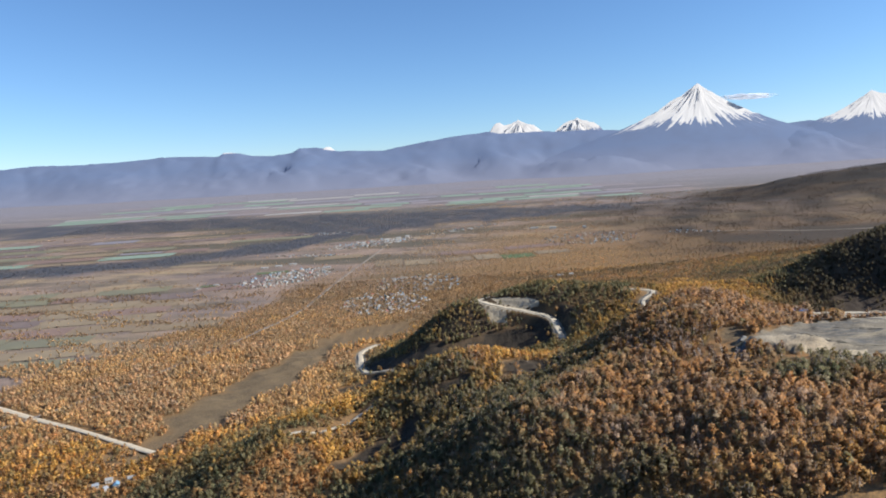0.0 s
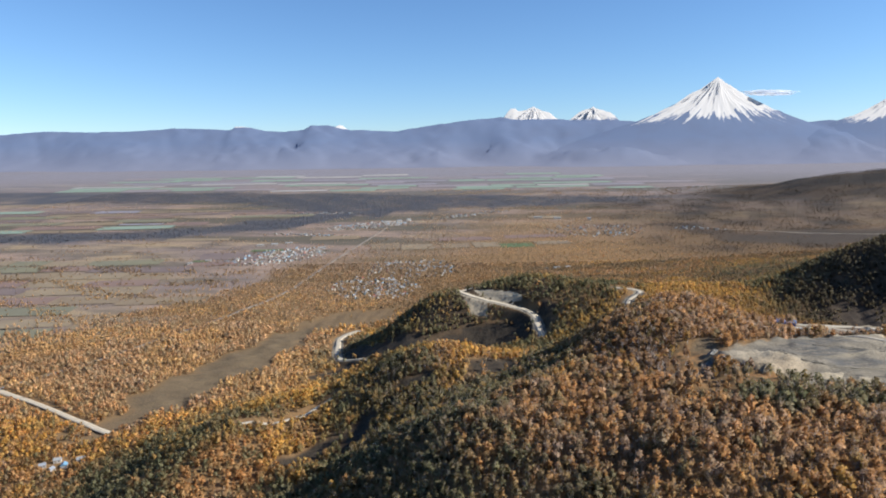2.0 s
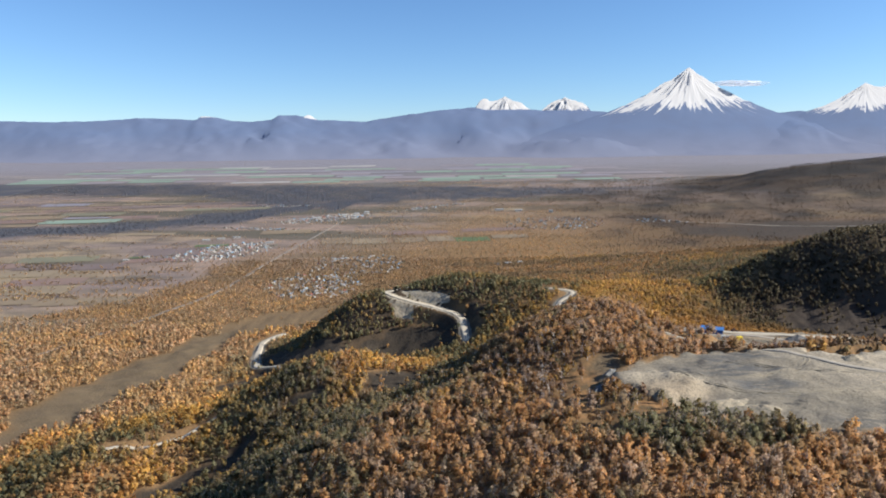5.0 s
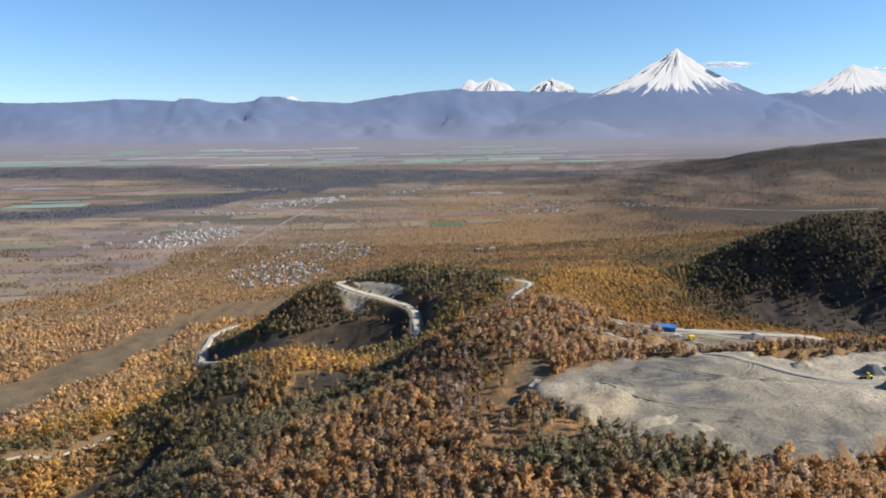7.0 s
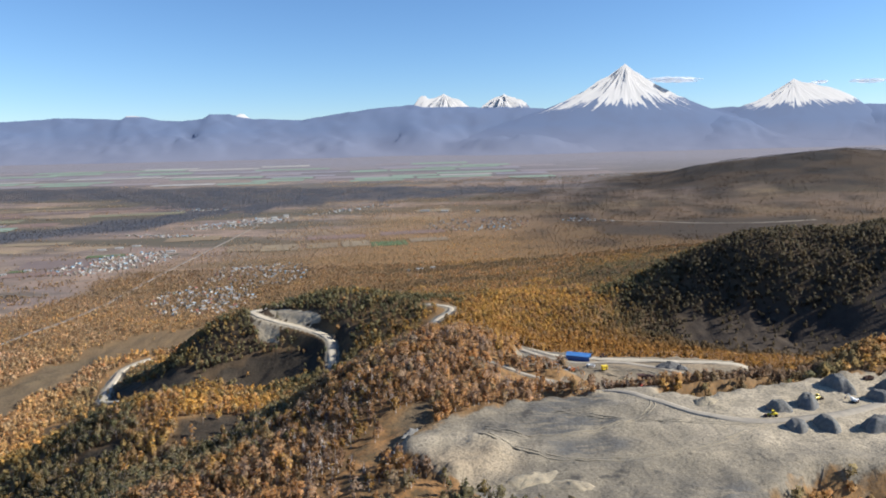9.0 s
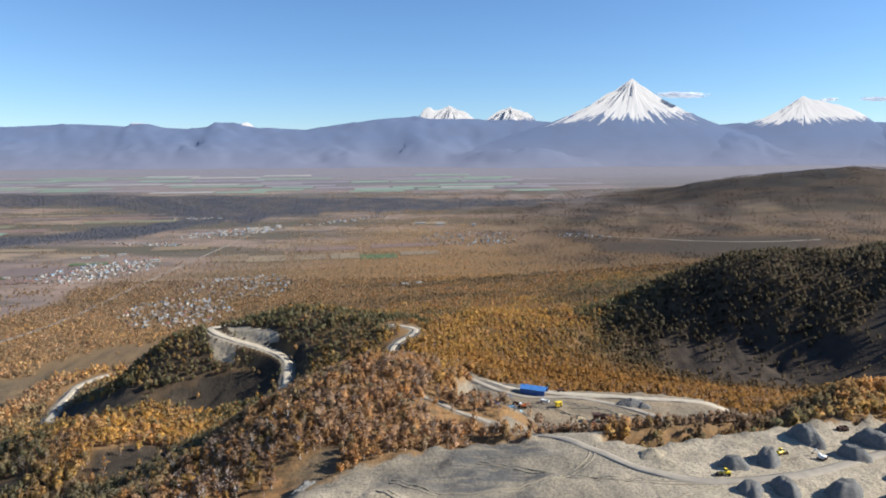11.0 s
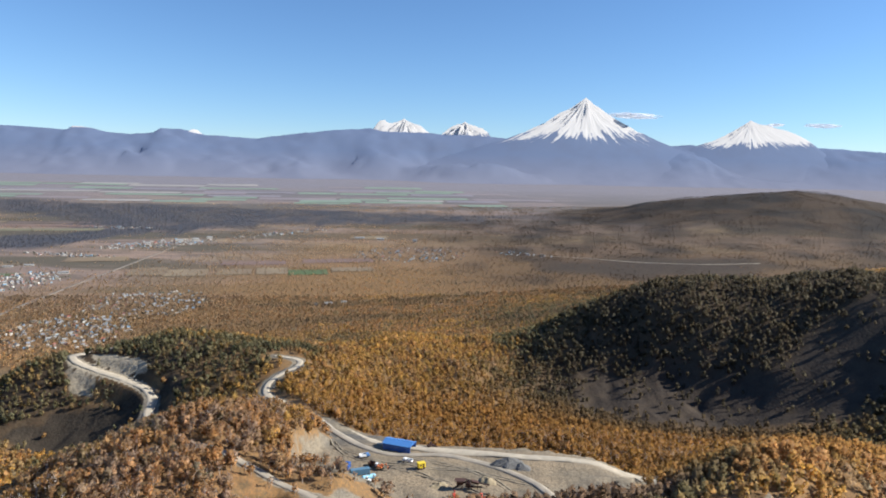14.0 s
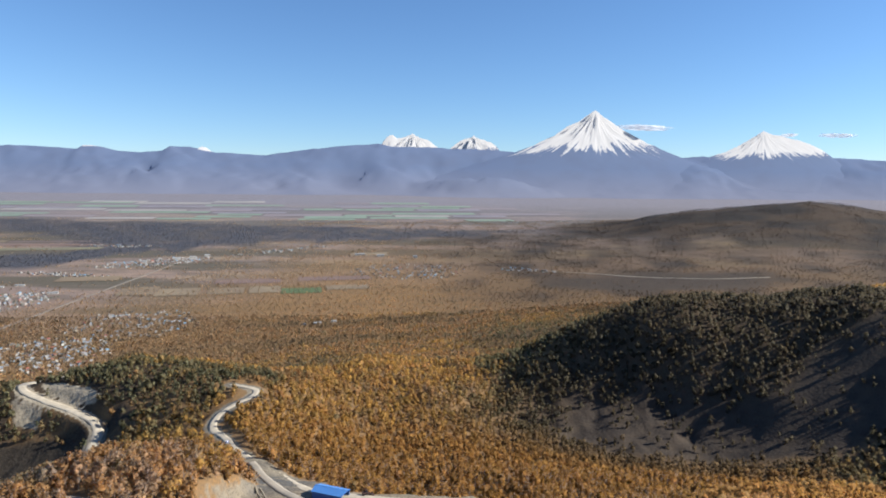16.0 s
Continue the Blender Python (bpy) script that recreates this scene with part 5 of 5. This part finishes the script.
for cx, cy, ra, rb, turn, count in HAMLETS:
    for k in range(count):
        while True:
            u, v = r.uniform(-1, 1), r.uniform(-1, 1)
            if u * u + v * v < 1:
                break
        u, v = u * ra, round(v * rb / 14) * 14 + r.uniform(-3, 3)
        x, y = cx + u * math.cos(turn) - v * math.sin(turn), cy + u * math.sin(turn) + v * math.cos(turn)
        kind = r.choices((0, 1, 2, 3), (4, 4, 1, 2))[0]
        m = pose(x, y, lie(x, y), 0, 0, math.degrees(turn) + r.choice((0, 90, 180)) + r.uniform(-8, 8))
        grow = r.uniform(0.55, 0.9)
        if used[kind]:
            copy_thing(MODELS[kind], m @ Matrix.Diagonal((grow, grow, grow, 1)))
        else:
            MODELS[kind].matrix_basis = m
        used[kind] += 1


for x, y, a, k in ((-266, 493, 20, 0), (-257, 486, 110, 3), (-272, 484, 35, 1), (-250, 496, 15, 0), (-262, 478, 80, 1)):
    copy_thing(MODELS[k], pose(x, y, lie(x, y), 0, 0, a))

# the rest of the houses, too many to tell apart
vs, fs, cs = [], [], []
for cx, cy, ra, rb, turn, count in HAMLETS:
    for k in range(int(count * 4)):
        a, q = r.uniform(0, 6.283), math.sqrt(r.random())
        u, v = ra * q * math.cos(a) * 1.1, round(rb * q * math.sin(a) * 1.1 / 10) * 10 + r.uniform(-2, 2)
        x, y = cx + u * math.cos(turn) - v * math.sin(turn), cy + u * math.sin(turn) + v * math.cos(turn)
        z, b = lie(x, y) - 0.2, turn + r.choice((0, 1.57)) + r.uniform(-0.1, 0.1)
        sx, sy, h = r.uniform(0.9, 1.9), r.uniform(0.8, 1.3), r.uniform(1.2, 1.8)
        k0 = len(vs)
        for px, py, pz in ((-sx, -sy, 0), (sx, -sy, 0), (sx, sy, 0), (-sx, sy, 0), (-sx, -sy, h), (sx, -sy, h), (sx, sy, h), (-sx, sy, h), (-sx, 0, h + sy * 0.8), (sx, 0, h + sy * 0.8)):
            vs.append((x + px * math.cos(b) - py * math.sin(b), y + px * math.sin(b) + py * math.cos(b), z + pz))
        tone = r.choice(((0.42, 0.40, 0.36), (0.22, 0.20, 0.17), (0.50, 0.47, 0.41), (0.26, 0.25, 0.24), (0.12, 0.12, 0.09), (0.22, 0.28, 0.32), (0.24, 0.14, 0.10), (0.20, 0.17, 0.14), (0.14, 0.12, 0.09)))
        cs.extend([tone] * 10)
        for f in ((0, 1, 5, 4), (1, 2, 6, 5), (2, 3, 7, 6), (3, 0, 4, 7), (4, 5, 9, 8), (6, 7, 8, 9), (5, 6, 9, 9), (7, 4, 8, 8)):
            fs.append([k0 + i for i in f])
m_houses, n, l, p = material("weathered_houses", 0.7, 0.2)
l.new(attribute(n, "tint").outputs["Color"], p.inputs["Base Color"])
me = bpy.data.meshes.new("distant_houses")
me.from_pydata(vs, [], [f if f[2] != f[3] else f[:3] for f in fs])
me.materials.append(m_houses)
att = me.attributes.new("tint", "FLOAT_COLOR", "POINT")
att.data.foreach_set("color", np.column_stack([np.array(cs), np.ones(len(cs))]).astype(np.float32).ravel())
tagged(new("distant_houses", me), "scattered small pale houses of the hamlets", "houses", kind="stuff")


def long_building(x, y, turn, sx, sy, h, wall, roof, label):
    ob = thing("farm_building", x, y, turn, label, "building", "long farm buildings")
    part("wall", box(sx, sy, h), wall, ob)
    part("roof", prism([(-sy * 0.55, 0), (sy * 0.55, 0), (0, sy * 0.25)], sx * 1.03), roof, ob, at=pose(0, 0, h - 0.05, 0, 0, 90))
    for k in range(int(sx / 4)):
        part("window", box(1.6, 0.08, 1.0, (-sx / 2 + 2 + k * 4, -sy / 2 - 0.02, h * 0.5)), m_glass, ob)


for x, y, t, sx, sy, h in ((200, 1196, 20, 16, 6, 4), (222, 1208, 20, 12, 5, 3.5), (182, 1190, 10, 8, 5, 3), (240, 1862, 5, 34, 9, 7), (290, 1846, 5, 26, 9, 7), (372, 1822, 0, 14, 10, 9), (-378, 1475, 15, 22, 7, 4), (-405, 1460, 15, 22, 7, 4), (-350, 1490, 15, 22, 7, 4), (-262, 1420, 15, 24, 8, 5), (-455, 1290, 20, 16, 6, 4), (-480, 1262, 20, 14, 6, 4), (-165, 1790, 20, 20, 9, 9), (-135, 1806, 20, 20, 9, 10), (-225, 1750, 20, 20, 9, 7), (-112, 1840, 20, 18, 9, 8)):
    long_building(x, y, t, sx * 0.7, sy * 0.7, h * 0.6, m_wall_a, m_roof_a, "long white farm building with a pale roof")

# ---- clouds at the volcanoes ----
m_cloud, n, l, p = material("thin_white_cloud", 1.0, 0.0)
p.inputs["Base Color"].default_value = (0.92, 0.93, 0.95, 1)
through_light = n.new("ShaderNodeBsdfTranslucent")
through_light.inputs[0].default_value = (0.92, 0.93, 0.95, 1)
lit = n.new("ShaderNodeMixShader")
l.new(p.outputs[0], lit.inputs[1])
l.new(through_light.outputs[0], lit.inputs[2])
tr = n.new("ShaderNodeBsdfTransparent")
ms = n.new("ShaderNodeMixShader")
ed = n.new("ShaderNodeMath")
ed.operation = "MULTIPLY"
l.new(attribute(n, "thick").outputs["Fac"], ed.inputs[0])
l.new(grain(n, l, 0.012, 0.2, 0.6, 6, None, (1, 1, 3)), ed.inputs[1])
l.new(ed.outputs[0], ms.inputs[0])
l.new(tr.outputs[0], ms.inputs[1])
l.new(lit.outputs[0], ms.inputs[2])
l.new(ms.outputs[0], n["Material Output"].inputs[0])


def cloud(x, y, z, sx, sz, label, seed):
    """A flat drifting cloud: a lumpy lens that thins out towards its rim."""
    na, nr = 40, 14
    out, thick = [], []
    rs = np.random.RandomState(seed)
    a, b = np.meshgrid(np.arange(na) / na * 2 * math.pi, np.linspace(-1, 1, nr) * math.pi / 2, indexing="ij")
    lump = 1 + 0.12 * np.sin(a * 5 + b * 4 + rs.uniform(0, 6)) + 0.08 * np.sin(a * 11 + rs.uniform(0, 6))
    v = np.stack([x + sx * np.cos(b) * np.cos(a) * lump, y + 60 * np.cos(b) * np.sin(a) * lump, z + sz * np.sin(b) * lump - 0.1 * sz * np.cos(a)], -1).reshape(-1, 3)
    th = np.clip(1.15 - np.abs(np.cos(b) * np.cos(a)) ** 3 * 1.1, 0, 1) * np.cos(b) ** 0.3
    ob = new("cloud", fast_mesh("cloud", v, grid_faces(na, nr, True), [m_cloud], True, {"thick": th.ravel()}))
    tagged(ob, label, "cloud", "small clouds")


cloud(1878, 4218, 368, 164, 15, "thin white banner cloud drifting off the volcano", 1)
cloud(3191, 4305, 351, 115, 11, "small flat white cloud beside the volcano", 2)
cloud(2864, 4305, 347, 44, 8, "small flat white cloud beside the volcano", 3)
